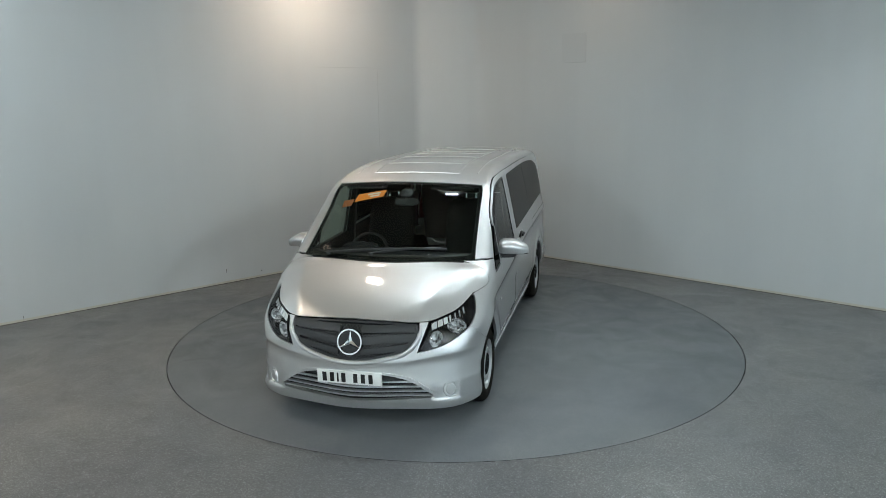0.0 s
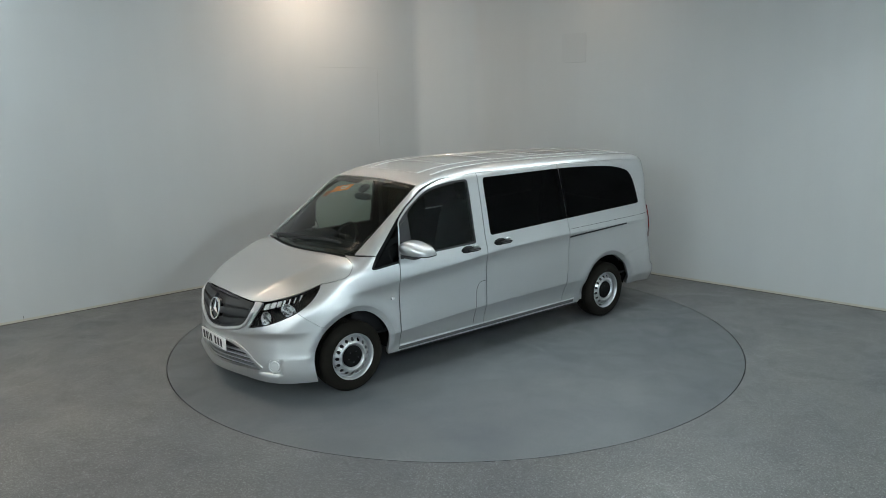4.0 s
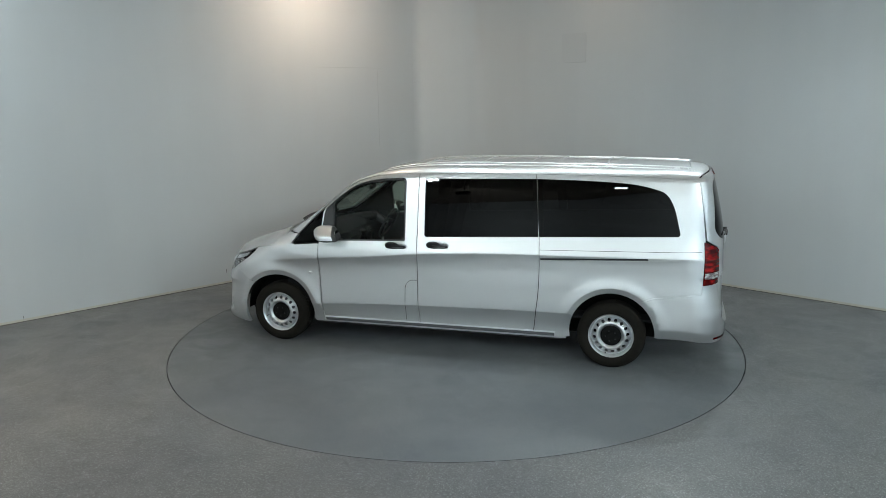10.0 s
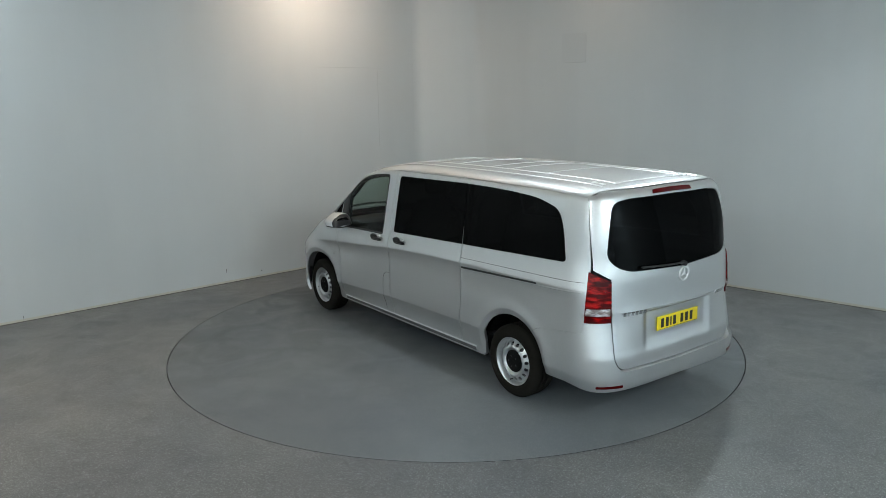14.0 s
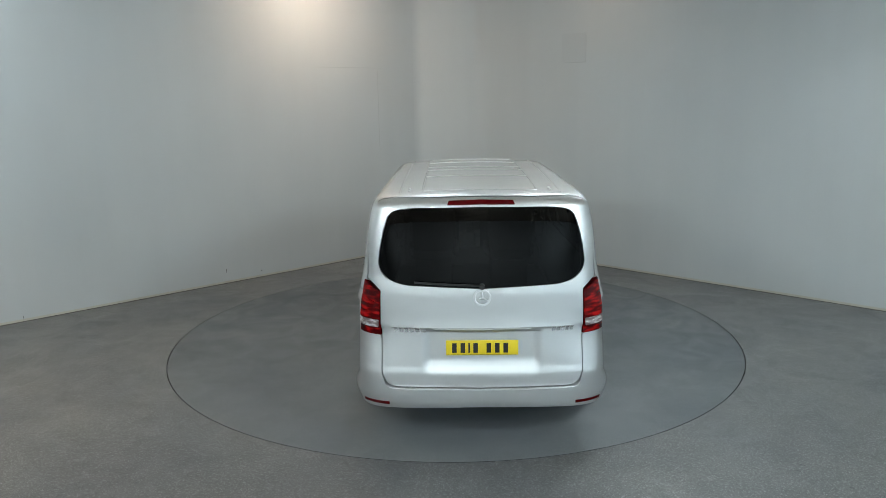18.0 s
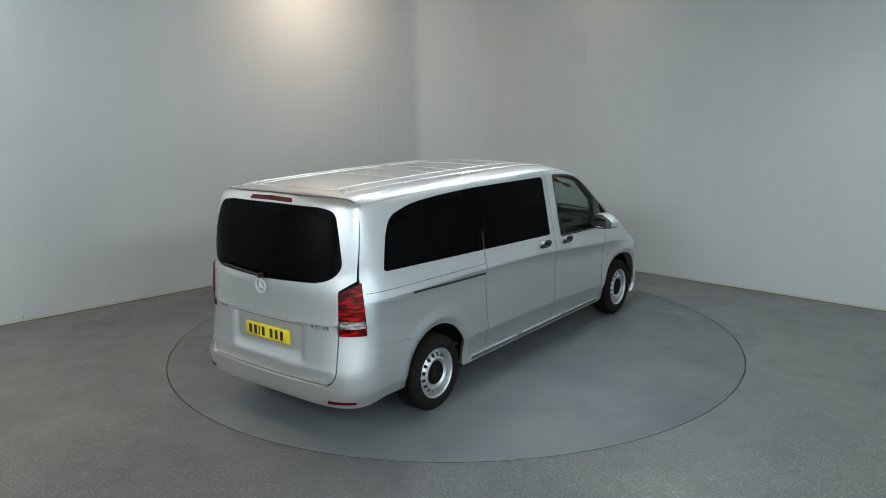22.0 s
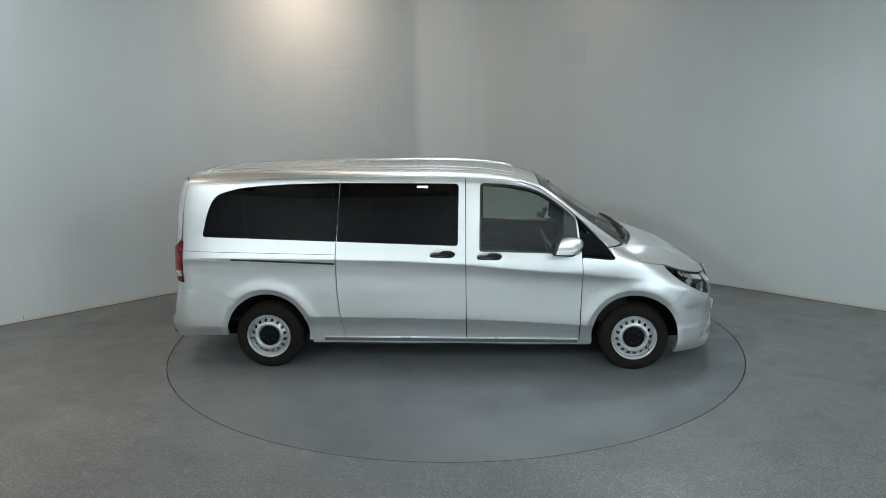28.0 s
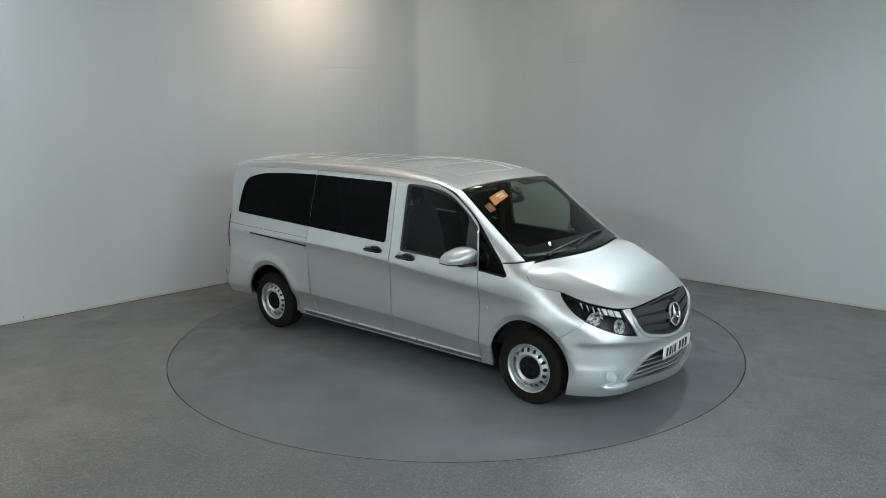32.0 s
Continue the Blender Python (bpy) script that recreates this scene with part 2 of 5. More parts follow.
def wall(name, a, b, outward, label, holes=()):
    """An upright slab 0.2 m thick whose room face runs from a to b."""
    o = Vector(outward) * 0.2
    bm = bmesh.new()
    vs = [bm.verts.new((p.x, p.y, z)) for z in (-0.2, CEILING + 0.2) for p in (a, b, b + o, a + o)]
    for f in ((0, 1, 2, 3), (7, 6, 5, 4), (0, 4, 5, 1), (1, 5, 6, 2), (2, 6, 7, 3), (3, 7, 4, 0)):
        bm.faces.new([vs[i] for i in f])
    bmesh.ops.recalc_face_normals(bm, faces=bm.faces)
    return tagged(part(name, bm, WALL, None, label, smooth=False), category="wall", kind="structure")


out_l = Vector((-LEFT.y, LEFT.x, 0))
out_r = Vector((-RIGHT.y, RIGHT.x, 0))
wall("wall_west", FAR_L, CORNER_A, out_l, "pale grey painted plain showroom wall")
wall("wall_east", CORNER_B, FAR_R, out_r, "pale grey painted plain showroom wall")
# corner panel: flat, with a rounded return into the east wall
bm = bmesh.new()
Q0, Q2 = CORNER_A - LEFT * 0.10, CORNER_A.lerp(CORNER_B, 0.10)
front = [Q0.lerp(CORNER_A, t).lerp(CORNER_A.lerp(Q2, t), t) for t in (0.0, 0.2, 0.4, 0.6, 0.8, 1.0)] + [CORNER_A.lerp(CORNER_B, 0.86)]
P0, P1, P2 = front[-1], CORNER_B, CORNER_B + RIGHT * 0.16
front += [P0.lerp(P1, t).lerp(P1.lerp(P2, t), t) for t in (0.2, 0.4, 0.6, 0.8, 1.0)]
lo = [bm.verts.new((p.x, p.y - 0.003, 0)) for p in front]
hi = [bm.verts.new((p.x, p.y - 0.003, CEILING)) for p in front]
for i in range(len(front) - 1):
    bm.faces.new((lo[i], lo[i + 1], hi[i + 1], hi[i]))
back_ = [bm.verts.new((p.x, 6.2, z)) for p in (front[0], front[-1]) for z in (0, CEILING)]
bm.faces.new((lo[0], hi[0], back_[1], back_[0]))
bm.faces.new((lo[-1], back_[2], back_[3], hi[-1]))
bm.faces.new((back_[0], back_[1], back_[3], back_[2]))
tagged(part("wall_corner", bm, WALL, None, "pale grey chamfered corner panel between the walls", angle=25), category="wall", kind="structure")
BACK = -11.0
wall("wall_south", Vector((FAR_R.x, BACK, 0)), Vector((FAR_L.x, BACK, 0)), (0, -1, 0), "pale grey painted wall behind the camera")
wall("wall_southwest", Vector((FAR_L.x, BACK, 0)), FAR_L, (-1, 0, 0), "pale grey painted side wall")
wall("wall_southeast", FAR_R, Vector((FAR_R.x, BACK, 0)), (1, 0, 0), "pale grey painted side wall")
tagged(part("ceiling", box(FAR_L.x - 0.3, FAR_R.x + 0.3, BACK - 0.3, 6.4, CEILING, CEILING + 0.2), CEIL, None, "dark beige-brown showroom ceiling", smooth=False), category="ceiling", kind="structure")

# floor with a round pit for the turntable
RT = 2.964


def ring_floor():
    bm = bmesh.new()
    n = 160
    inner = [bm.verts.new((math.cos(2 * math.pi * i / n) * (RT + 0.007), math.sin(2 * math.pi * i / n) * (RT + 0.007), 0)) for i in range(n)]
    low = [bm.verts.new((v.co.x, v.co.y, -0.12)) for v in inner]
    outer = []
    for i in range(n):
        a = 2 * math.pi * i / n
        c, s = math.cos(a), math.sin(a)
        k = min((9.6 if c > 0 else 9.6) / max(abs(c), 1e-6), (6.6 if s > 0 else 11.6) / max(abs(s), 1e-6))
        outer.append(bm.verts.new((c * k, s * k, 0)))
    for i in range(n):
        j = (i + 1) % n
        bm.faces.new((inner[i], outer[i], outer[j], inner[j]))
        bm.faces.new((low[i], inner[i], inner[j], low[j]))
    bm.faces.new(low)
    return bm


tagged(part("floor", ring_floor(), FLOOR, None, "speckled grey safety vinyl floor, worn and dusty", smooth=False), category="floor", kind="structure")

# dark joint where the walls meet the floor, and the dusty stained foot of the paint above it
for a, b_, o in ((FAR_L, CORNER_A, out_l), (CORNER_B, FAR_R, out_r)):
    for name, z0, z1, deep, mat, text in (("baseboard", 0, 0.007, 0.006, JOINT, "dark sealant joint along the wall foot"), ("wall_foot", 0.007, 0.034, 0.0012, SKIRT, "dusty yellowed strip at the wall foot")):
        bm = bmesh.new()
        inn = -Vector(o) * deep
        vs = [bm.verts.new((p.x, p.y, z)) for z in (z0, z1) for p in (a, b_, b_ + inn, a + inn)]
        for f in ((0, 1, 2, 3), (7, 6, 5, 4), (0, 4, 5, 1), (1, 5, 6, 2), (2, 6, 7, 3), (3, 7, 4, 0)):
            bm.faces.new([vs[i] for i in f])
        bmesh.ops.recalc_face_normals(bm, faces=bm.faces)
        tagged(part(name, bm, mat, None, text, smooth=False), category="skirting", kind="structure")

# a hatch in the east wall, with a hairline gap round it
hm = Matrix(((RIGHT.x, out_r.x, 0, 0), (RIGHT.y, out_r.y, 0, 0), (0, 0, 1, 0), (0, 0, 0, 1)))
hm.translation = CORNER_B + RIGHT * HATCH[0]
hm.translation.z = HATCH[1]
hatch = new("wall_hatch")
hatch.matrix_world = hm
tagged(hatch, "flush access hatch painted like the grey wall", "hatch", kind="structure")
part("hatch_door", box(0.0, HATCH[2] - 0.003, -0.0006, 0.004, 0.004, HATCH[3], 0.0005, 1), WALL, hatch)
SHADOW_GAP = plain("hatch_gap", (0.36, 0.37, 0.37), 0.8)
for x0, x1, z0, z1 in ((0.06, HATCH[2], 0, 0.004), (HATCH[2] - 0.0026, HATCH[2], 0.004, HATCH[3] - 0.05)):
    part("hatch_gap", box(x0, x1, -0.0035, 0.004, z0, z1), SHADOW_GAP, hatch, smooth=False)
# joints of a flush board in the west wall
for u, z, w, h in BOARD_SEAMS:
    at = CORNER_A - LEFT * u
    e = part("wall_seam", box(-w / 2, w / 2, -0.001, 0.001, -h / 2, h / 2), SHADOW_GAP, None, "hairline filled joint in the painted wall", smooth=False)
    e.matrix_world = Matrix(((LEFT.x, out_l.x, 0, at.x), (LEFT.y, out_l.y, 0, at.y), (0, 0, 1, z), (0, 0, 0, 1)))
    tagged(e, category="joint", kind="structure")
# scuffs low on the west wall
for u, z, w, h in SCUFFS:
    at = CORNER_A - LEFT * u
    e = part("wall_scuff", box(-w / 2, w / 2, -0.0012, 0.001, -h / 2, h / 2), GREY, None, "small dark scuff on the grey wall", smooth=False)
    e.matrix_world = Matrix(((LEFT.x, out_l.x, 0, at.x), (LEFT.y, out_l.y, 0, at.y), (0, 0, 1, z), (0, 0, 0, 1)))
    tagged(e, category="scuff", kind="structure")

for x, y, turn, length in SCRATCHES:
    e = part("floor_scratch", box(-length / 2, length / 2, -0.004, 0.004, -0.002, 0.0012), GREY, None, "short dark scratch in the vinyl floor", smooth=False)
    e.matrix_world = pose(x, y, 0, 0, 0, turn)
    tagged(e, category="scratch", kind="structure")

# housings for the inferred and the added lamps, all out of view
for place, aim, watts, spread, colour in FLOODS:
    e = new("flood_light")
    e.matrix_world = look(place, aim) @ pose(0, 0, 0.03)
    tagged(e, "small rectangular flood light out of view, some inferred, some added as fill", "flood light", "flood lights")
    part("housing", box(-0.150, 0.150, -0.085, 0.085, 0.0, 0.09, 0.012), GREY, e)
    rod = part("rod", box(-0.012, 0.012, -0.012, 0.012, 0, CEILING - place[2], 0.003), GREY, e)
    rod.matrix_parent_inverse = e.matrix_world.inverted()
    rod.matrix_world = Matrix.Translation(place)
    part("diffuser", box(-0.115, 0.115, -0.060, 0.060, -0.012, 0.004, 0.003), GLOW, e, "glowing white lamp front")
# downlight housings: the first inferred, the other two added out of view
for x, y in ((-1.40, 2.40), (1.45, 2.35), (-3.1, 0.5)):
    e = new("downlight")
    e.location = (x, y, CEILING)
    tagged(e, "small round warm ceiling downlight out of view, one inferred and two added", "downlight", "downlights")
    part("ring", lathe([(0.14, 0.0), (0.15, -0.03), (0.17, -0.03), (0.175, 0.0)], 32, "z"), WHITE, e)
    part("lens", lathe([(0.0, -0.02), (0.14, -0.02), (0.145, 0.0)], 32, "z"), GLOWW, e, "glowing warm lens")

# ------------------------------------------------------------------ the turntable
turntable = new("turntable")
tagged(turntable, "large round flush turntable covered in grey vinyl", "turntable")
part("plate", lathe([(0.0, -0.05), (RT - 0.002, -0.05), (RT, -0.002), (RT - 0.003, 0.0), (0.0, 0.0)], 160, "z"), DISC, turntable)
part("rim", lathe([(RT - 0.001, -0.06), (RT + 0.0025, -0.06), (RT + 0.0025, -0.001), (RT - 0.001, -0.001)], 160, "z", close=True), DARK, turntable, "dark steel edge ring")

# ------------------------------------------------------------------ the van's skin, one smooth closed form
# van space: x forward from the middle of the wheelbase, y to its left, z up


def curve(*knots):
    """A monotone cubic through (at, value) knots."""
    xs = np.array([k[0] for k in knots], float)
    vs = np.array([k[1] for k in knots], float)
    h = np.diff(xs)
    d = np.diff(vs) / h
    m = np.zeros(len(xs))
    for i in range(1, len(xs) - 1):
        if d[i - 1] * d[i] > 0:
            w1, w2 = 2 * h[i] + h[i - 1], h[i] + 2 * h[i - 1]
            m[i] = (w1 + w2) / (w1 / d[i - 1] + w2 / d[i])
    m[0], m[-1] = d[0], d[-1]

    def at(x):
        x = np.asarray(x, float)
        xc = np.clip(x, xs[0], xs[-1])
        i = np.clip(np.searchsorted(xs, xc) - 1, 0, len(h) - 1)
        t = (xc - xs[i]) / h[i]
        v = (2 * t**3 - 3 * t**2 + 1) * vs[i] + (t**3 - 2 * t**2 + t) * h[i] * m[i] + (3 * t**2 - 2 * t**3) * vs[i + 1] + (t**3 - t**2) * h[i] * m[i + 1]
        return v + np.where(x < xs[0], (x - xs[0]) * m[0], 0) + np.where(x > xs[-1], (x - xs[-1]) * m[-1], 0)

    return at


WHEELBASE = 3.446
HALF = WHEELBASE / 2
TYRE_R = 0.328
SECTION = curve((0.20, 0.858), (0.29, 0.890), (0.403, 0.938), (0.415, 0.943), (0.62, 0.950), (0.80, 0.955), (0.95, 0.956), (1.03, 0.948), (1.12, 0.925), (1.20, 0.905), (1.45, 0.856), (1.75, 0.793), (1.95, 0.745))
NOSE = curve((0.2, 2.578), (0.3, 2.610), (0.38, 2.622), (0.5, 2.617), (0.62, 2.597), (0.75, 2.577), (0.88, 2.547), (1, 2.482), (1.3, 2.312))
TAIL = curve((0.25, -2.68), (0.35, -2.718), (0.5, -2.722), (0.9, -2.722), (1.14, -2.725), (1.3, -2.706), (1.55, -2.656), (1.78, -2.598), (1.95, -2.55))
SPINE = curve((-2.75, 1.79), (-2.6, 1.832), (-2.5, 1.850), (-2.2, 1.872), (-1.6, 1.886), (-0.9, 1.893), (-0.2, 1.892), (0.25, 1.872), (0.55, 1.832), (0.75, 1.783), (0.86, 1.745), (1.20, 1.525), (1.55, 1.305), (1.72, 1.205), (1.80, 1.165), (2.0, 1.095), (2.2, 1.022), (2.37, 0.942), (2.5, 0.868), (2.62, 0.77))
CROWN = curve((-2.7, 0.048), (-0.5, 0.055), (0.6, 0.05), (1.0, 0.03), (1.6, 0.04), (1.9, 0.07), (2.3, 0.16), (2.6, 0.26))
SWEEP = curve((-0.2, 0.0), (0.7, 0.02), (0.9, 0.05), (1.6, 0.19), (1.75, 0.20), (1.95, 0.08), (2.2, 0.0))
ROUND = curve((-2.7, 0.05), (-2.2, 0.09), (0.0, 0.10), (0.8, 0.09), (1.3, 0.075), (1.65, 0.09), (1.95, 0.11), (2.3, 0.09), (2.6, 0.06))
BONNET_CREASE = curve((1.6, 0.757), (2.42, 0.490), (2.6, 0.43))
BONNET_FALL = curve((1.6, 0.24), (1.95, 0.42), (2.2, 0.52), (2.375, 0.80), (2.6, 1.0))
BELT = curve((-2.6, 1.085), (-1.0, 1.067), (-0.6, 1.058), (0.17, 1.019), (0.7, 0.972), (1.24, 0.930), (1.65, 0.896), (2.2, 0.86))
FOLD = curve((-1.4, 0.512), (-1.2, 0.511), (0.17, 0.490), (1.22, 0.441), (1.4, 0.434))


def smooth_step(x, a, b):
    t = np.clip((x - a) / (b - a), 0, 1)
    return t * t * (3 - 2 * t)


def skin(x, y, z):
    """Below zero inside the body, zero on its skin."""
    ay = np.abs(y)
    # the fold above the sill rises towards the rear
    w = SECTION(z - (FOLD(x) - 0.41) * smooth_step(z, 0.20, 0.44) * (1 - smooth_step(z, 0.56, 0.85)) * smooth_step(x, -1.5, -1.3) * (1 - smooth_step(x, 1.3, 1.5)))
    # undercut below the belt crease, fading to both ends
    k = BELT(x) - z
    fade = smooth_step(x, -2.62, -2.3) * (1 - smooth_step(x, 1.45, 1.95))
    kk = 0.004 * np.logaddexp(0, k / 0.004)
    w = w - 0.058 * fade * (1 - np.exp(-kk / 0.10)) * np.exp(-kk / 0.42)
    # swell round the wheel arches, chamfered lip at the opening
    for cx in (HALF, -HALF):
        r = np.hypot(x - cx, z - TYRE_R - 0.012)
        w = w + (0.009 * (1 - smooth_step(r, 0.442, 0.56)) - 0.020 * np.clip((0.442 - r) / 0.05, 0, 1.4)) * smooth_step(z, 0.26, 0.42)
    # pocket for the round blank in the bumper
    w = w - 0.040 * smooth_step(x, 1.9, 2.0) * smooth_step(z, 0.268, 0.282) * (1 - smooth_step(z, 0.400, 0.420)) * smooth_step(ay, 0.585, 0.64) * (1 - smooth_step(ay, 0.755, 0.80))
    # the wings and the foot of the bumper stay wide up to a tight corner, between which the nose is swept
    w = w + 0.016 * smooth_step(x, 1.5, 1.85) * (1 - smooth_step(z, 0.78, 0.98)) + 0.080 * smooth_step(x, 1.85, 2.1) * (1 - smooth_step(z, 0.22, 0.46))
    nf, nr = 3.9 - 0.9 * smooth_step(z, 0.75, 1.0), 6.5 + 4.5 * smooth_step(z, 1.25, 1.7)
    w = w + 0.010 * smooth_step(z, 1.3, 1.7) * smooth_step(-x, 1.4, 2.3)
    v = ay / w
    uf = np.clip((x + 0.075 * smooth_step(ay, 0.0, 0.56) - 1.5) / (NOSE(z) - 1.5), 0, None) * smooth_step(x, 1.3, 1.7)
    tail = TAIL(z) - 0.012 * smooth_step(z, 0.895, 0.912) * np.exp(-np.clip(z - 0.912, 0, None) / 0.10)
    tail = tail + 0.026 * smooth_step(z, 0.550, 0.680) * (1 - smooth_step(z, 0.872, 0.892)) * (1 - smooth_step(ay, 0.36, 0.44))
    tail = tail - 0.006 * (1 - smooth_step(z, 0.560, 0.625))
    ur = np.clip((-1.9 - x + (0.03 + 0.085 * smooth_step(z, 0.52, 0.90)) * ay**2) / (-1.9 - tail), 0, None)
    gs = np.where(x > 0, (v**nf + uf**nf) ** (1 / nf), (v**nr + ur**nr) ** (1 / nr))
    gs = (gs - 1) * w
    # the bumper falls back below the crease that runs under the headlights
    kb = 0.005 * np.logaddexp(0, (0.572 + 0.055 * smooth_step(ay, 0.30, 0.80) - z) / 0.005)
    gs = gs + 0.028 * (1 - np.exp(-kb / 0.05)) * np.exp(-kb / 0.26) * smooth_step(x, 2.08, 2.32)
    xs = x + SWEEP(x) * ay**2
    top = SPINE(xs) - CROWN(x) * ay**2
    # the bonnet: nearly flat between two creases, falling away outside them
    k = 0.012 * np.logaddexp(0, (ay - BONNET_CREASE(x)) / 0.012)
    top = top + (SPINE(x) - 0.004 * ay**2 - BONNET_FALL(x) * k - top) * smooth_step(x, 1.62, 1.86)
    slope = (SPINE(xs + 0.02) - SPINE(xs - 0.02)) / 0.04
    gt = (z - top) / np.sqrt(1 + slope**2)
    r = ROUND(x)
    a, b = gs + r, gt + r
    return np.where((a > 0) & (b > 0), np.hypot(np.maximum(a, 0), np.maximum(b, 0)) - r, np.maximum(gs, gt))


def skin_normal(p):
    h = 0.002
    x, y, z = p.T
    n = np.stack([skin(x + h, y, z) - skin(x - h, y, z), skin(x, y + h, z) - skin(x, y - h, z), skin(x, y, z + h) - skin(x, y, z - h)], 1)
    return n / np.maximum(np.linalg.norm(n, axis=1, keepdims=True), 1e-9)


class Along:
    """A way of laying flat outlines on the skin: rays along one direction."""

    def __init__(self, d):
        self.d = np.array(d, float) / np.linalg.norm(d)
        ref = np.array((0, 0, 1.0)) if abs(self.d[2]) < 0.9 else np.array((1.0, 0, 0))
        self.e1 = np.cross(ref, self.d)
        self.e1 /= np.linalg.norm(self.e1)
        self.e2 = np.cross(self.d, self.e1)

    def flat(self, p):
        p = np.atleast_2d(np.asarray(p, float))[:, :3]
        return np.stack([p @ self.e1, p @ self.e2], 1)

    def rays(self, uv, near):
        o = uv[:, :1] * self.e1 + uv[:, 1:] * self.e2
        s = near @ self.d
        return o + (s.min() - 0.35) * self.d, np.broadcast_to(self.d, o.shape), s.max() - s.min() + 0.65


class Around:
    """The same with level rays out from an upright axis at x = ax."""

    def __init__(self, ax, sign, reach=0.95):
        self.ax, self.sign, self.reach = ax, sign, reach

    def flat(self, p):
        p = np.atleast_2d(np.asarray(p, float))[:, :3]
        return np.stack([np.arctan2(p[:, 1], self.sign * (p[:, 0] - self.ax)) * self.reach, p[:, 2]], 1)

    def rays(self, uv, near):
        a = uv[:, 0] / self.reach
        o = np.stack([np.full(len(uv), self.ax), np.zeros(len(uv)), uv[:, 1]], 1)
        d = np.stack([self.sign * np.cos(a), np.sin(a), np.zeros(len(uv))], 1)
        return o + d * 0.1, d, 1.5


def on_skin(way, uv, near):
    o, d, length = way.rays(uv, near)
    lo_, hi_ = np.zeros(len(uv)), np.full(len(uv), length)
    for _ in range(40):
        mid = (lo_ + hi_) / 2
        q = o + d * mid[:, None]
        inside = skin(q[:, 0], q[:, 1], q[:, 2]) < 0
        lo_, hi_ = np.where(inside, mid, lo_), np.where(inside, hi_, mid)
    return o + d * lo_[:, None]


def fillet(pts, radii, closed=True, step=0.03):
    """A polygon in the flat with rounded corners, cut into short steps."""
    pts = [np.array(p, float) for p in pts]
    n = len(pts)
    out = []
    for i in range(n):
        p, r = pts[i], radii[i]
        if r <= 0 or (not closed and i in (0, n - 1)):
            out.append(p)
            continue
        a, b = pts[i - 1] - p, pts[(i + 1) % n] - p
        la, lb = np.linalg.norm(a), np.linalg.norm(b)
        r = min(r, 0.49 * la, 0.49 * lb)
        p0, p1 = p + a / la * r, p + b / lb * r
        for t in np.linspace(0, 1, 9):
            out.append((1 - t) ** 2 * p0 + 2 * t * (1 - t) * p + t * t * p1)
    res = []
    m = len(out)
    for i in range(m if closed else m - 1):
        a, b = out[i], out[(i + 1) % m]
        k = max(1, int(math.ceil(np.linalg.norm(b - a) / step)))
        for j in range(k):
            res.append(a + (b - a) * j / k)
    if not closed:
        res.append(out[-1])
    keep = [res[0]]
    for q in res[1:]:
        if np.linalg.norm(q - keep[-1]) > 1e-4:
            keep.append(q)
    if closed and np.linalg.norm(keep[0] - keep[-1]) < 1e-4:
        keep.pop()
    return np.array(keep)


def inset(poly, g):
    """Move an outline inwards by g (outwards where g is negative)."""
    area = 0.5 * np.sum(poly[:, 0] * np.roll(poly[:, 1], -1) - np.roll(poly[:, 0], -1) * poly[:, 1])
    a = poly - np.roll(poly, 1, 0)
    b = np.roll(poly, -1, 0) - poly
    na, nb = np.stack([-a[:, 1], a[:, 0]], 1), np.stack([-b[:, 1], b[:, 0]], 1)
    na /= np.maximum(np.linalg.norm(na, axis=1, keepdims=True), 1e-9)
    nb /= np.maximum(np.linalg.norm(nb, axis=1, keepdims=True), 1e-9)
    n = na + nb
    n /= np.maximum(0.5 * np.sum(n * n, axis=1, keepdims=True), 0.5)
    return poly + n * g * np.sign(area)


def within(q, poly):
    x, y = q[:, 0:1], q[:, 1:2]
    x0, y0 = poly[:, 0], poly[:, 1]
    x1, y1 = np.roll(x0, -1), np.roll(y0, -1)
    c = ((y0 > y) != (y1 > y)) & (x < (x1 - x0) * (y - y0) / np.where(y1 == y0, 1e-12, y1 - y0) + x0)
    return c.sum(1) % 2 == 1


from mathutils.geometry import delaunay_2d_cdt


def outline(way, pts, step=0.03, closed=True):
    """Corners (x, y, z, radius) near the skin, as a rounded outline in the flat of that way."""
    rows = [tuple(p) + (0,) * (4 - len(p)) for p in pts]
    return fillet(way.flat(np.array([r[:3] for r in rows])), [r[3] for r in rows], closed, step)


def edge_on_skin(way, pts, step=0.03):
    """An open rounded line on the skin, in space."""
    uv = outline(way, pts, step, closed=False)
    return on_skin(way, uv, np.array([p[:3] for p in pts], float))


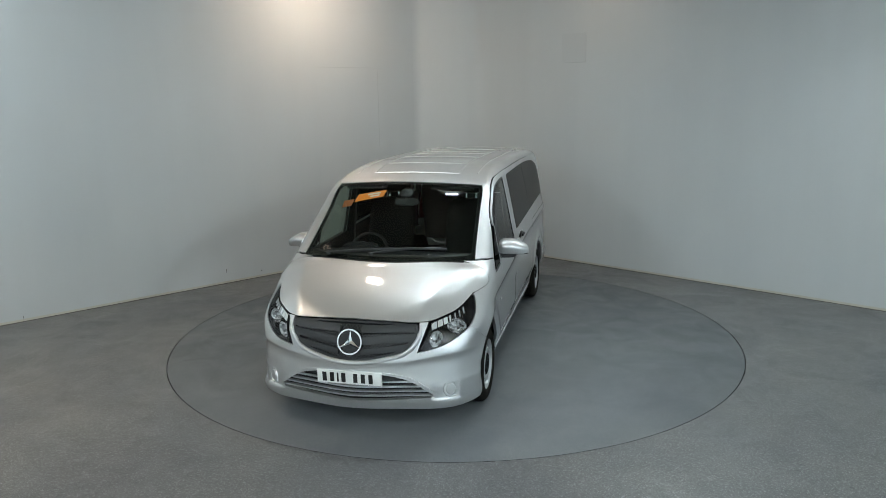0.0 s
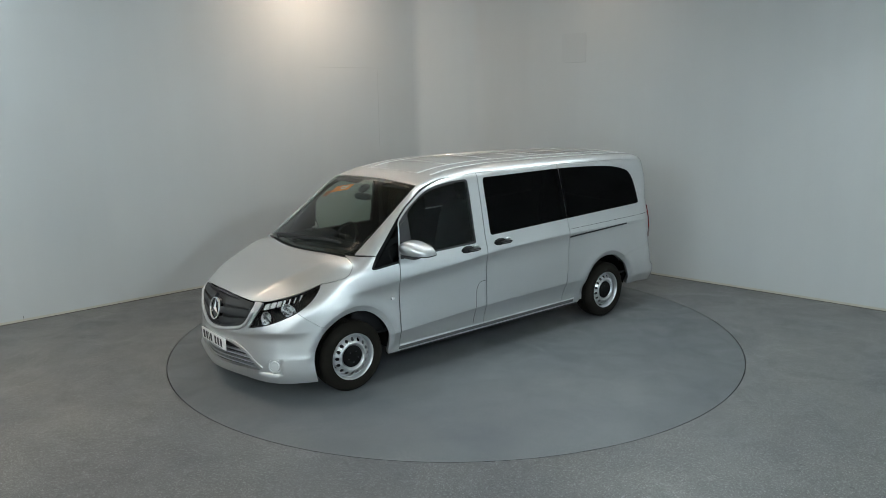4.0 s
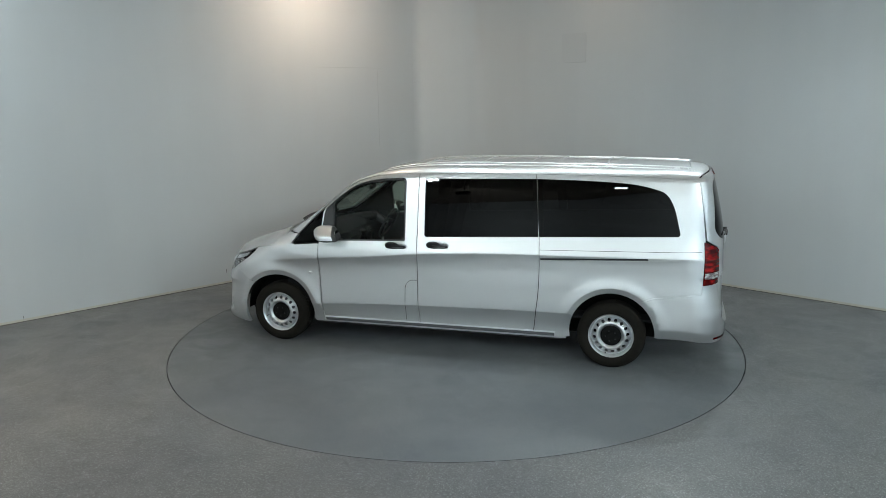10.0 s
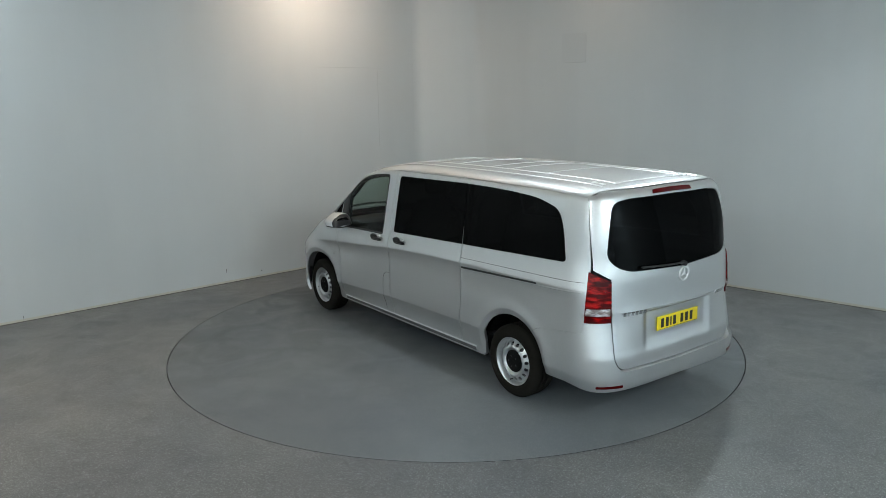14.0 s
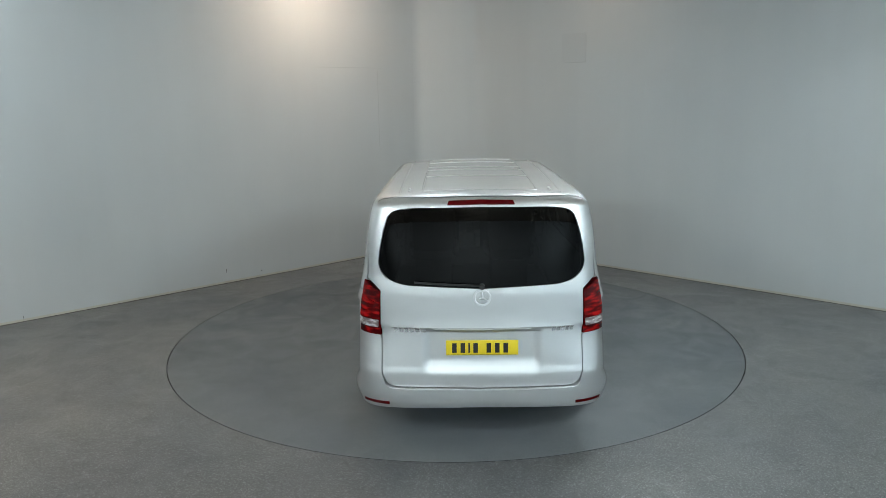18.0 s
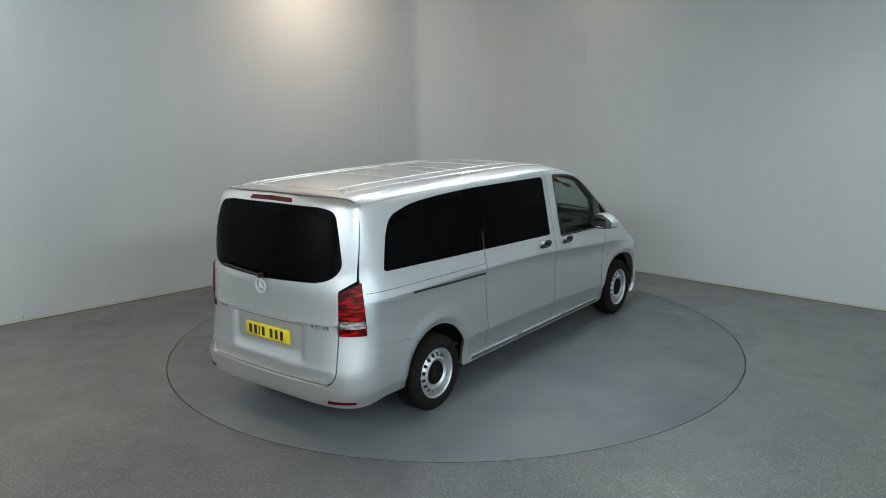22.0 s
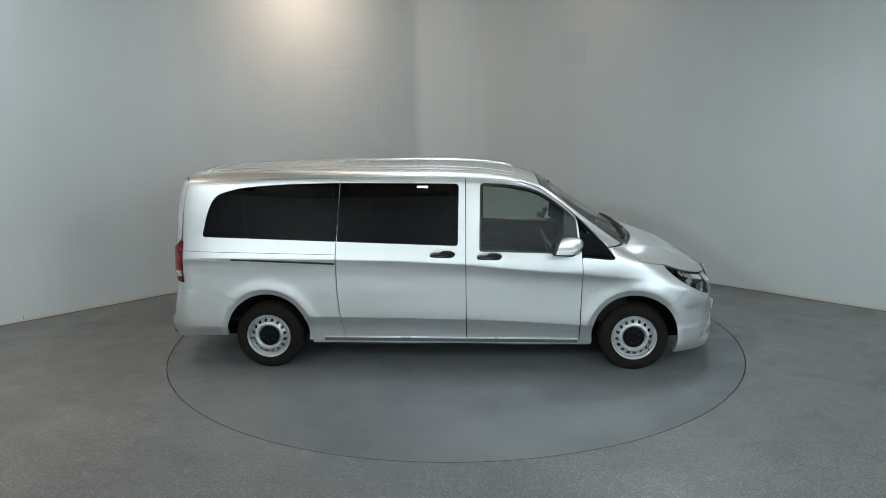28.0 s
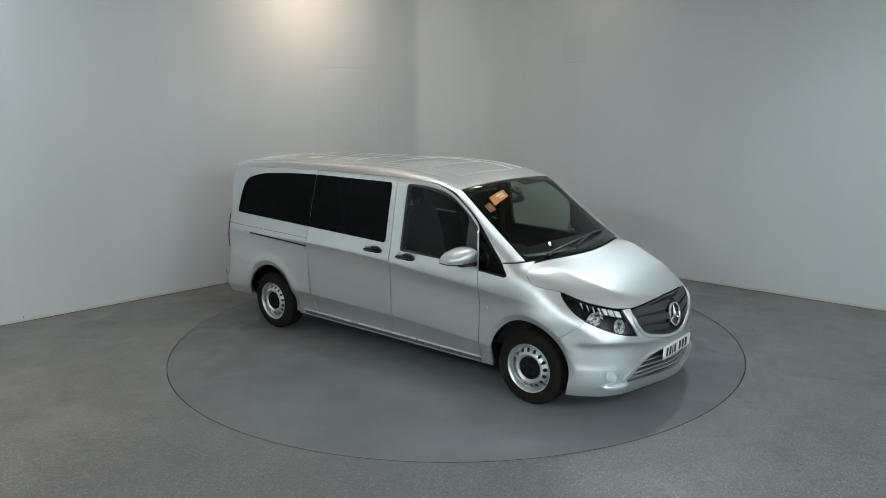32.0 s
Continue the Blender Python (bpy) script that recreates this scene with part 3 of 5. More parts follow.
def patch(way, loop, near, holes=(), gap=0.002, step=0.045, lift=0.0, thick=0.014, rows=()):
    """A piece of skin inside an outline: vertices, faces and corner normals. lift: its distance off the skin."""
    near = np.asarray(near, float)[:, :3]
    loop = inset(loop, gap)
    rings = [loop] + [inset(h, -gap) for h in holes]
    pts, edges = [], []
    for r in rings:
        s = len(pts)
        pts += [Vector(p) for p in r]
        edges += [(s + i, s + (i + 1) % len(r)) for i in range(len(r))]
    lo_, hi_ = loop.min(0), loop.max(0)
    gx, gy = np.meshgrid(np.arange(lo_[0] + step * 0.5, hi_[0], step), np.arange(lo_[1] + step * 0.5, hi_[1], step))
    gx[::2] += step * 0.5
    g = np.stack([gx.ravel(), gy.ravel()], 1)
    if len(g):
        ok = within(g, inset(loop, step * 0.35))
        for h in rings[1:]:
            ok &= ~within(g, inset(h, -step * 0.35))
        g = g[ok]
        near_rows = [way.flat(np.asarray(line, float)) for line in rows]
        if near_rows:
            q = np.concatenate(near_rows)
            far = np.ones(len(g), bool)
            for k in range(0, len(g), 400):
                far[k:k + 400] = ((g[k:k + 400, None] - q[None]) ** 2).sum(2).min(1) > (step * 0.55) ** 2
            g = g[far]
        pts += [Vector(p) for p in g]
    for line in rows:
        line = way.flat(np.asarray(line, float))
        ok = within(line, inset(loop, 0.006))
        for h in rings[1:]:
            ok &= ~within(line, inset(h, -0.006))
        pts += [Vector(p) for p in line[ok]]
    vs, _, fs, *_ = delaunay_2d_cdt(pts, edges, [], 0, 1e-6)
    uv = np.array([tuple(v) for v in vs])
    fs = np.array([f for f in fs if len(f) == 3])
    mid = uv[fs].mean(1)
    ok = within(mid, loop)
    for h in rings[1:]:
        ok &= ~within(mid, h)
    fs = fs[ok]
    used, fs = np.unique(fs, return_inverse=True)
    uv, fs = uv[used], fs.reshape(-1, 3)
    p = on_skin(way, uv, near)
    n = skin_normal(p)
    # faces look outwards
    c = np.cross(p[fs[:, 1]] - p[fs[:, 0]], p[fs[:, 2]] - p[fs[:, 0]])
    if np.sum(c * n[fs[:, 0]]) < 0:
        fs = fs[:, ::-1]
    p = p + n * (lift(p)[:, None] if callable(lift) else lift)
    count = {}
    for f in fs:
        for a, b in ((f[0], f[1]), (f[1], f[2]), (f[2], f[0])):
            count[(a, b)] = count.get((a, b), 0) + 1
    rim = [(a, b) for (a, b) in count if (b, a) not in count]
    verts = [tuple(q) for q in p]
    faces = [tuple(f) for f in fs]
    normals = [tuple(n[i]) for f in fs for i in f]
    if thick:
        low = {}
        for a, b in rim:
            for i in (a, b):
                if i not in low:
                    low[i] = len(verts)
                    verts.append(tuple(p[i] - n[i] * thick))
        for a, b in rim:
            faces.append((b, a, low[a], low[b]))
            s = np.cross(p[b] - p[a], n[a])
            s /= max(np.linalg.norm(s), 1e-9)
            normals += [tuple(s)] * 4
    return np.array(verts), faces, np.array(normals)


def mirrored(data):
    v, f, n = data
    v2 = v * (1, -1, 1)
    f2, n2, k = [], [], 0
    for q in f:
        ns = n[k:k + len(q)]
        k += len(q)
        f2.append(tuple(q[::-1]))
        n2 += [tuple(m * (1, -1, 1)) for m in ns[::-1]]
    return v2, f2, np.array(n2)


van = new("van")
tagged(van, "silver long passenger van with dark rear glass on the turntable", "van")


def panel(name, data, material, parent, label="", both=True, parent_r=None):
    """The piece on the left side and, where both, its mirror image on the right."""
    made = [attach(name, mesh_from(name, *data), material, parent, label)]
    if both:
        made.append(attach(name, mesh_from(name, *mirrored(data)), material, parent_r or parent, label))
    return made


SIDE = Along((0, 1, 0))
TOP = Along((0, 0, 1))
FRONT = Around(1.5, 1)
REAR = Around(-1.9, -1)
PILLAR = Along((0.35, 0.75, 0.56))


def side(pts, y=0.93):
    return [(p[0], y, p[1]) + tuple(p[2:]) for p in pts]


def arch(cx, a0, a1, r=0.392, dz=0.012):
    """Points of a wheel opening from one angle to another, in degrees from the front."""
    n = 15
    return [(cx + r * math.cos(radians(a0 + (a1 - a0) * i / n)), TYRE_R + dz + r * math.sin(radians(a0 + (a1 - a0) * i / n))) for i in range(n + 1)]


def skin_panel(name, way, pts, material, parent=van, label="", holes=(), both=True, parent_r=None, **kw):
    loop = outline(way, pts)
    near = np.array([p[:3] for p in pts], float)
    hs = [outline(way, h) for h in holes]
    return panel(name, patch(way, loop, near, hs, **kw), material, parent, label, both, parent_r)


CREASES = [[(x, 0.93, BELT(x) + d) for x in np.arange(-2.6, 2.0, 0.035)] for d in (0.022, 0.010, 0.002, -0.006, -0.015, -0.028, -0.050, -0.08)]
CREASES += [[(x, 0.93, FOLD(x) + d) for x in np.arange(-1.4, 1.4, 0.025)] for d in (0.025, 0.011, 0.004, -0.001, -0.006, -0.012, -0.027)]
CREASES += [[(cx + r * math.cos(a), 0.93, TYRE_R + 0.012 + r * math.sin(a)) for a in np.linspace(0, math.pi, 40)] for cx in (HALF, -HALF) for r in (0.398, 0.42, 0.438, 0.442, 0.446, 0.465, 0.485, 0.51)]
SILL = 0.287
ROOFLINE = 1.800
# --- front door with its window
door_window = side([(1.055, 1.135, 0.02), (1.062, 1.497, 0.03), (0.96, 1.59, 0.10), (0.80, 1.68, 0.15), (0.58, 1.722, 0.12), (0.318, 1.737, 0.035), (0.311, 1.160, 0.02)], 0.86)
door_frame = side([(1.205, 1.115, 0.01), (1.165, 1.43, 0.02), (1.045, 1.54, 0.08), (0.82, 1.695, 0.15), (0.58, 1.742, 0.12), (0.298, 1.757, 0.045), (0.291, 1.140, 0.025)], 0.86)
front_door_pts = side([(1.212, SILL, 0.015), (1.232, 0.95, 0.3), (1.222, 1.12, 0.1), (1.178, 1.44, 0.05), (1.05, 1.555, 0.1), (0.84, 1.705, 0.15), (0.60, 1.772, 0.12), (0.45, 1.786), (0.170, ROOFLINE), (0.170, SILL, 0.01)])
front_doors = skin_panel("front_door", SIDE, front_door_pts, SILVER, holes=[door_frame], rows=CREASES, step=0.036, gap=0.0006)
# --- sliding door
slide_window = side([(0.104, 1.752, 0.04), (0.094, 1.190, 0.03), (-1.030, 1.231, 0.012), (-0.998, 1.766, 0.012)], 0.86)
slide_pts = side([(0.164, SILL, 0.01), (0.164, ROOFLINE), (-0.985, ROOFLINE + 0.008), (-1.012, 1.50), (-1.036, 1.23, 0.1), (-1.044, 1.0, 0.2), (-1.036, 0.70, 0.2), (-1.012, 0.5, 0.2), (-0.985, SILL + 0.01, 0.02)])
slide_doors = skin_panel("sliding_door", SIDE, slide_pts, SILVER, holes=[slide_window], rows=CREASES, step=0.036, gap=0.0006)
# --- rear side
rear_window = side([(-1.008, 1.766, 0.012), (-1.040, 1.231, 0.012), (-2.307, 1.278, 0.035), (-2.245, 1.53, 0.15), (-2.17, 1.665, 0.16), (-1.92, 1.732, 0.3), (-1.5, 1.758, 0.3)], 0.86)
bump_line = side([(-2.512, 0.843), (-2.502, 0.762, 0.01), (-2.30, 0.739, 0.1), (-2.06, 0.705, 0.05), (-1.962, 0.645)])
rear_pts = side([(-0.991, 0.248), (-0.991, SILL + 0.01), (-1.018, 0.5, 0.2), (-1.042, 0.70, 0.2), (-1.050, 1.0, 0.2), (-1.042, 1.23, 0.1), (-1.018, 1.50), (-0.991, ROOFLINE + 0.008), (-2.0, 1.795), (-2.42, 1.775), (-2.447, 1.74, 0.04), (-2.490, 1.50, 0.2), (-2.520, 1.225, 0.05)]) + bump_line + side(arch(-HALF, 129, -10))
rear_sides = skin_panel("rear_side_panel", SIDE, rear_pts, SILVER, holes=[rear_window], rows=CREASES, step=0.036, thick=0.03, gap=0.0006)
# --- front wing
hood_cut = side([(1.978, 0.996), (1.87, 1.015, 0.06), (1.76, 1.04, 0.08), (1.69, 1.10, 0.08), (1.638, 1.182)], 0.88)


def closed_loop(way, runs):
    return way.flat(np.concatenate([np.atleast_2d(np.asarray(r, float)[:, :3]) for r in runs]))


def run_panel(name, way, runs, material, parent=van, label="", holes=(), both=True, **kw):
    """A panel whose outline is made of lines in space that its neighbours share."""
    near = np.concatenate([np.asarray(r, float)[:, :3] for r in runs])
    return panel(name, patch(way, closed_loop(way, runs), near, holes, **kw), material, parent, label, both)


lamp_low = [(1.978, 0.845, 0.988), (2.05, 0.85, 0.897, 0.06), (2.15, 0.80, 0.806, 0.1), (2.30, 0.67, 0.708, 0.1), (2.467, 0.490, 0.647)]
lamp_edge = edge_on_skin(FRONT, lamp_low)
cut = int(np.argmin(np.abs(lamp_edge[:, 2] - 0.800)))
seam = edge_on_skin(FRONT, [tuple(lamp_edge[cut]), (2.110, 0.86, 0.735, 0.06), (2.04, 0.89, 0.672, 0.06), (1.967, 0.92, 0.640)])
arch_rear = edge_on_skin(SIDE, side(arch(HALF, 50, 190)))
arch_fore = edge_on_skin(SIDE, side(arch(HALF, -24, 50)))
wing_runs = [edge_on_skin(SIDE, side([(1.325, 0.240), (1.218, 0.240, 0.005), (1.238, 0.95, 0.3), (1.228, 1.085, 0.02), (1.495, 1.062, 0.02), (1.53, 1.075, 0.02), (1.46, 1.172), (1.63, 1.180)])), edge_on_skin(SIDE, hood_cut)[::-1], lamp_edge[1:cut], seam, arch_rear]
run_panel("front_wing", SIDE, wing_runs, SILVER, rows=CREASES, step=0.036, thick=0.03, gap=0.0006)

# --- roof
left_edge = edge_on_skin(SIDE, side([(-2.42, 1.775), (-2.0, 1.795), (-0.99, ROOFLINE + 0.008), (0.17, ROOFLINE), (0.45, 1.786), (0.60, 1.776, 0.1), (0.70, 1.752)], 0.78))
head = [(0.845, y, 1.75) for y in np.linspace(0.705, -0.705, 24)]
tail_edge = [(-2.548 + 0.10 * (abs(y) / 0.74) ** 3, y, 1.82) for y in np.linspace(-0.70, 0.70, 25)]
tail_run = on_skin(TOP, TOP.flat(tail_edge), np.array(tail_edge))
roof_runs = [left_edge, head, left_edge[::-1] * (1, -1, 1), tail_run]
roof_near = np.concatenate([np.asarray(r, float) for r in roof_runs])
panel("roof", patch(TOP, closed_loop(TOP, roof_runs), roof_near, step=0.05), SILVER, van, both=False)

# --- windscreen and its pillars
ws_side = edge_on_skin(PILLAR, [(0.850, 0.715, 1.752), (1.20, 0.755, 1.50), (1.608, 0.800, 1.210)])
ws_base = [(1.608 + 0.155 * (1 - (y / 0.79) ** 2), y, 1.19) for y in np.linspace(0.79, -0.79, 30)]
ws_top = [(0.850 + 0.0 * y, y, 1.75) for y in np.linspace(-0.715, 0.715, 26)]
ws_runs = [ws_side, ws_base, ws_side[::-1] * (1, -1, 1), ws_top]
ws_near = np.concatenate([np.asarray(r, float) for r in ws_runs])
panel("windscreen", patch(TOP, closed_loop(TOP, ws_runs), ws_near, step=0.06, thick=0.006), CLEAR, van, "clear laminated windscreen", both=False)[0].visible_shadow = False
pillar_runs = [ws_side, edge_on_skin(SIDE, side([(1.572, 1.190), (1.46, 1.180)], 0.86)), edge_on_skin(SIDE, side([(1.46, 1.172), (1.186, 1.446, 0.05), (1.055, 1.560, 0.1), (0.843, 1.711, 0.15), (0.70, 1.752)], 0.85))]
panel("pillar", patch(PILLAR, closed_loop(PILLAR, pillar_runs), np.concatenate(pillar_runs)), SILVER, van)

# --- bonnet
hood_side = edge_on_skin(SIDE, hood_cut)
hood_back = [(1.630 + 0.155 * (1 - (y / 0.80) ** 2), y, 1.19) for y in np.linspace(-0.80, 0.80, 30)]
hood_front_l = edge_on_skin(FRONT, [(2.515, 0.0, 0.885), (2.50, 0.25, 0.879), (2.44, 0.49, 0.866, 0.03), (2.37, 0.60, 0.866, 0.05), (2.20, 0.74, 0.915, 0.1), (2.09, 0.80, 0.955, 0.1), (1.978, 0.845, 1.001)])
hood_runs = [hood_front_l, hood_side[1:], hood_back[::-1], (hood_side[::-1] * (1, -1, 1)), (hood_front_l[::-1] * (1, -1, 1))[1:-1]]
hood_near = np.concatenate([np.asarray(r, float) for r in hood_runs])
HOOD_ROWS = [[(x, s * (BONNET_CREASE(x) + d), 1.0) for x in np.arange(1.64, 2.46, 0.03)] for s in (1, -1) for d in (-0.035, -0.018, -0.006, 0.006, 0.018, 0.035)]
panel("bonnet", patch(TOP, closed_loop(TOP, hood_runs), hood_near, step=0.04, rows=HOOD_ROWS), SILVER, van, both=False)


def both_sides(pts):
    """A half outline from the middle to the middle, closed with its mirror image."""
    rows = [tuple(p) + (0,) * (4 - len(p)) for p in pts]
    return rows + [(x, -y, z, r) for x, y, z, r in rows[::-1] if abs(y) > 1e-6]


def skin_tube(way, pts, radius, lift=0.0, step=0.05, segs=6):
    line = edge_on_skin(way, pts, step)
    line = line + skin_normal(line) * lift
    return tube(line, radius, segs)


# --- tailgate, its glass and fittings
half = np.concatenate([np.concatenate([tail_run[12:], left_edge[:1]]) - (0.004, 0, 0.004), edge_on_skin(SIDE, side([(-2.449, 1.745), (-2.492, 1.50, 0.2), (-2.531, 1.243)], 0.8)), edge_on_skin(REAR, [(-2.662, 0.760, 1.170, 0.02), (-2.675, 0.761, 0.855, 0.1), (-2.705, 0.748, 0.56, 0.05), (-2.72, 0.70, 0.470, 0.07), (-2.735, 0.0, 0.459)])])
gate_glass = [(-2.585, 0.0, 1.764), (-2.575, 0.52, 1.758, 0.2), (-2.565, 0.668, 1.735, 0.06), (-2.62, 0.752, 1.55, 0.2), (-2.64, 0.796, 1.340, 0.06), (-2.68, 0.732, 1.264, 0.06), (-2.70, 0.59, 1.220, 0.12), (-2.72, 0.0, 1.198)]
tailgate = run_panel("tailgate", REAR, [half, half[::-1][1:-1] * (1, -1, 1)], SILVER, holes=[outline(REAR, both_sides(gate_glass))], both=False, step=0.022, rows=[[(-2.72, y, z) for y in np.arange(-0.68, 0.681, 0.02)] for z in (0.578, 0.588, 0.594, 0.600, 0.606, 0.612, 0.622, 0.868, 0.874, 0.880, 0.887, 0.893, 0.899, 0.906, 0.914)])[0]
skin_panel("rear_window", REAR, both_sides(gate_glass), PRIVACY, tailgate, "dark privacy rear window", both=False, gap=0.003, thick=0.006, lift=-0.002)
brake = [(-2.55, 0.0, 1.812), (-2.54, 0.215, 1.806, 0.008), (-2.54, 0.222, 1.777, 0.008), (-2.555, 0.0, 1.781)]
skin_panel("brake_light", REAR, both_sides(brake), REDD, tailgate, "long dark red high brake light", both=False, gap=0, lift=0.007, thick=0.02)
# rear wiper, parked along the foot of the glass
line = edge_on_skin(REAR, [(-2.71, 0.0, 1.222), (-2.69, 0.25, 1.232), (-2.68, 0.47, 1.243)])
wip = part("rear_wiper", tube(line + skin_normal(line) * 0.028, 0.008, 8), BLACK, van, "black rear wiper")
part("wiper_blade", tube((line + skin_normal(line) * 0.012)[3:], 0.006, 6), BLACK, wip)
part("wiper_pivot", lathe([(0.0, -0.03), (0.020, -0.03), (0.020, 0.03), (0.012, 0.038), (0.0, 0.038)], 20, "x"), BLACK, wip).location = Vector(line[0]) + Vector((-0.006, 0, -0.004))
# grip bar above the plate, badges and lettering as bars
skin_panel("grip_bar", REAR, both_sides([(-2.74, 0.0, 0.902), (-2.73, 0.36, 0.902, 0.006), (-2.73, 0.36, 0.886, 0.006), (-2.74, 0.0, 0.886)]), SILVER, tailgate, both=False, gap=0, lift=0.004, thick=0.02)


def emblem(radius, parent, depth=0.012, metal=CHROME):
    """A ring with three points in it, in the plane across x."""
    e = part("emblem", lathe([(radius, -depth / 2), (radius - 0.011, -depth / 2), (radius - 0.015, 0), (radius - 0.011, depth / 2), (radius, depth / 2), (radius + 0.002, 0)], 48, "x", close=True), metal, parent, "chrome ring emblem with three points")
    bm = bmesh.new()
    for k in range(3):
        a = radians(90 + 120 * k)
        tip = Vector((0, math.cos(a), math.sin(a))) * (radius - 0.006)
        l, r = (Vector((0, math.cos(a + s), math.sin(a + s))) * radius * 0.2 for s in (1.05, -1.05))
        c0, c1 = Vector((depth * 0.9, 0, 0)), Vector((-depth * 0.5, 0, 0))
        vs = [bm.verts.new(p) for p in (c0, l, tip, r, c1)]
        for f in ((0, 1, 2), (0, 2, 3), (4, 2, 1), (4, 3, 2)):
            bm.faces.new([vs[i] for i in f])
    bmesh.ops.recalc_face_normals(bm, faces=bm.faces)
    part("points", bm, metal, e, smooth=False)
    return e


em = emblem(0.062, van, 0.012, BRIGHT)
em.matrix_basis = pose(-2.741, 0, 1.138, 0, 4, 180)
for y0, y1, n in ((0.66, 0.40, 6), (-0.50, -0.69, 5)):
    for i in range(n):
        a = y0 + (y1 - y0) * (i + 0.12) / n
        b = y0 + (y1 - y0) * (i + 0.86) / n
        z = 0.893
        skin_panel("letter_bar", REAR, [(-2.70, a, z + 0.016), (-2.70, b, z + 0.016), (-2.70, b, z - 0.016), (-2.70, a, z - 0.016)], CHROME, tailgate, both=False, gap=0, lift=0.006, thick=0.008)


def plate(parent, material, m, label):
    """A 520 by 111 mm plate with the characters as plain bars."""
    p = part("number_plate", box(-0.26, 0.26, -0.0055, 0.0055, -0.0555, 0.0555, 0.004), material, parent, label)
    p.matrix_basis = m
    x = -0.225
    for w in (0.05, 0.05, 0.02, 0.05, None, 0.05, 0.05, 0.05):
        if w is None:
            x += 0.034
            continue
        part("character_bar", box(x + w * 0.17, x + w * 0.83, -0.0085, -0.004, -0.0365, 0.0365, 0.001, 1), INK, p, smooth=False)
        x += w + 0.011
    part("rim_line", box(-0.254, 0.254, -0.0064, -0.005, -0.0515, -0.0500), INK, p, smooth=False)
    return p


plate(van, YELLOW, pose(-2.701, 0, 0.756, -1, 0, -90), "yellow rear number plate with black bars")

# the corner of the body under the roof joint
skin_panel("body_corner", REAR, [(-2.20, 0.80, 1.796), (-2.20, 0.80, 1.66), (-2.54, 0.68, 1.66), (-2.54, 0.60, 1.796)], SILVER, gap=0, lift=-0.005, thick=0)

# --- rear bumper
bump_line = edge_on_skin(SIDE, bump_line)
bump_arch = edge_on_skin(SIDE, side(arch(-HALF, 129, 182)))
half = [edge_on_skin(REAR, [(-2.72, 0.0, 0.456), (-2.70, 0.695, 0.466, 0.075), (-2.705, 0.752, 0.56, 0.05), (-2.675, 0.764, 0.840), (-2.530, 0.893, 0.840)]), bump_line, bump_arch[1:], edge_on_skin(REAR, [(-2.13, 0.935, 0.322), (-2.25, 0.92, 0.322, 0.02), (-2.55, 0.78, 0.322, 0.1), (-2.70, 0.0, 0.328)])]
half = np.concatenate(half)
bumper_r = run_panel("rear_bumper", REAR, [half, half[::-1][1:-1] * (1, -1, 1)], SILVER, both=False, step=0.03, thick=0.05, gap=0.001,
                     lift=lambda p: 0.034 * smooth_step(-p[:, 0], 2.3, 2.62) * (1 - smooth_step(p[:, 2], 0.468, 0.535)),
                     rows=[[(-1.9 - math.cos(a), math.sin(a), z) for a in np.linspace(-1.35, 1.35, 90)] for z in (0.468, 0.485, 0.50, 0.52, 0.535)])[0]
skin_panel("reflector", REAR, [(-2.66, 0.64, 0.364, 0.004), (-2.57, 0.80, 0.372, 0.004), (-2.57, 0.80, 0.352, 0.004), (-2.66, 0.64, 0.344, 0.004)], REDD, bumper_r, "slim dark red reflector", gap=0, lift=0.037, thick=0.02)


# --- tail lights: bands of lens on a dark body
def band(z0, z1, inner=0.0, grow=0.0):
    """The lamp's outline between two heights."""
    def at(z, k):
        t = (z - 0.848) / (1.222 - 0.848)
        if k:
            return (-2.517 - 0.014 * t, 0.902 - 0.020 * t - inner, z - 0.008 + (0.020 * t if z > 1.1 else 0))
        return (-2.676 + 0.010 * t, 0.763 - 0.001 * t + inner, z - 0.008 - (0.052 * t if z > 1.1 else 0))
    return [at(z1, 1) + (0.008,), at(z0, 1) + (0.008,), at(z0, 0) + (0.008,), at(z1, 0) + (0.008,)]


def lens_glints(name, stops, scale, flat):
    """Lens whose uneven glints from rows of small prisms are painted into its colour."""
    m, nt, b = shader(name)
    tc = nt.nodes.new("ShaderNodeTexCoord")
    mp = nt.nodes.new("ShaderNodeMapping")
    mp.inputs["Scale"].default_value = (1, 1, flat)
    rows_ = node(nt, "ShaderNodeTexNoise", Scale=scale, Detail=2.0, Roughness=0.45)
    grain = node(nt, "ShaderNodeTexNoise", Scale=scale * 9, Detail=1.0)
    link(nt, tc.outputs["Object"], mp.inputs[0])
    link(nt, mp.outputs[0], rows_.inputs["Vector"])
    link(nt, tc.outputs["Object"], grain.inputs["Vector"])
    add = node(nt, "ShaderNodeMath")
    add.operation = "MULTIPLY_ADD"
    add.inputs[1].default_value = 0.12
    link(nt, grain.outputs["Fac"], add.inputs[0])
    link(nt, rows_.outputs["Fac"], add.inputs[2])
    r = ramp(nt, add.outputs[0], stops)
    link(nt, r.outputs[0], b.inputs["Base Color"])
    b.inputs["Roughness"].default_value = 0.10
    b.inputs["Specular IOR Level"].default_value = 0.22
    return m


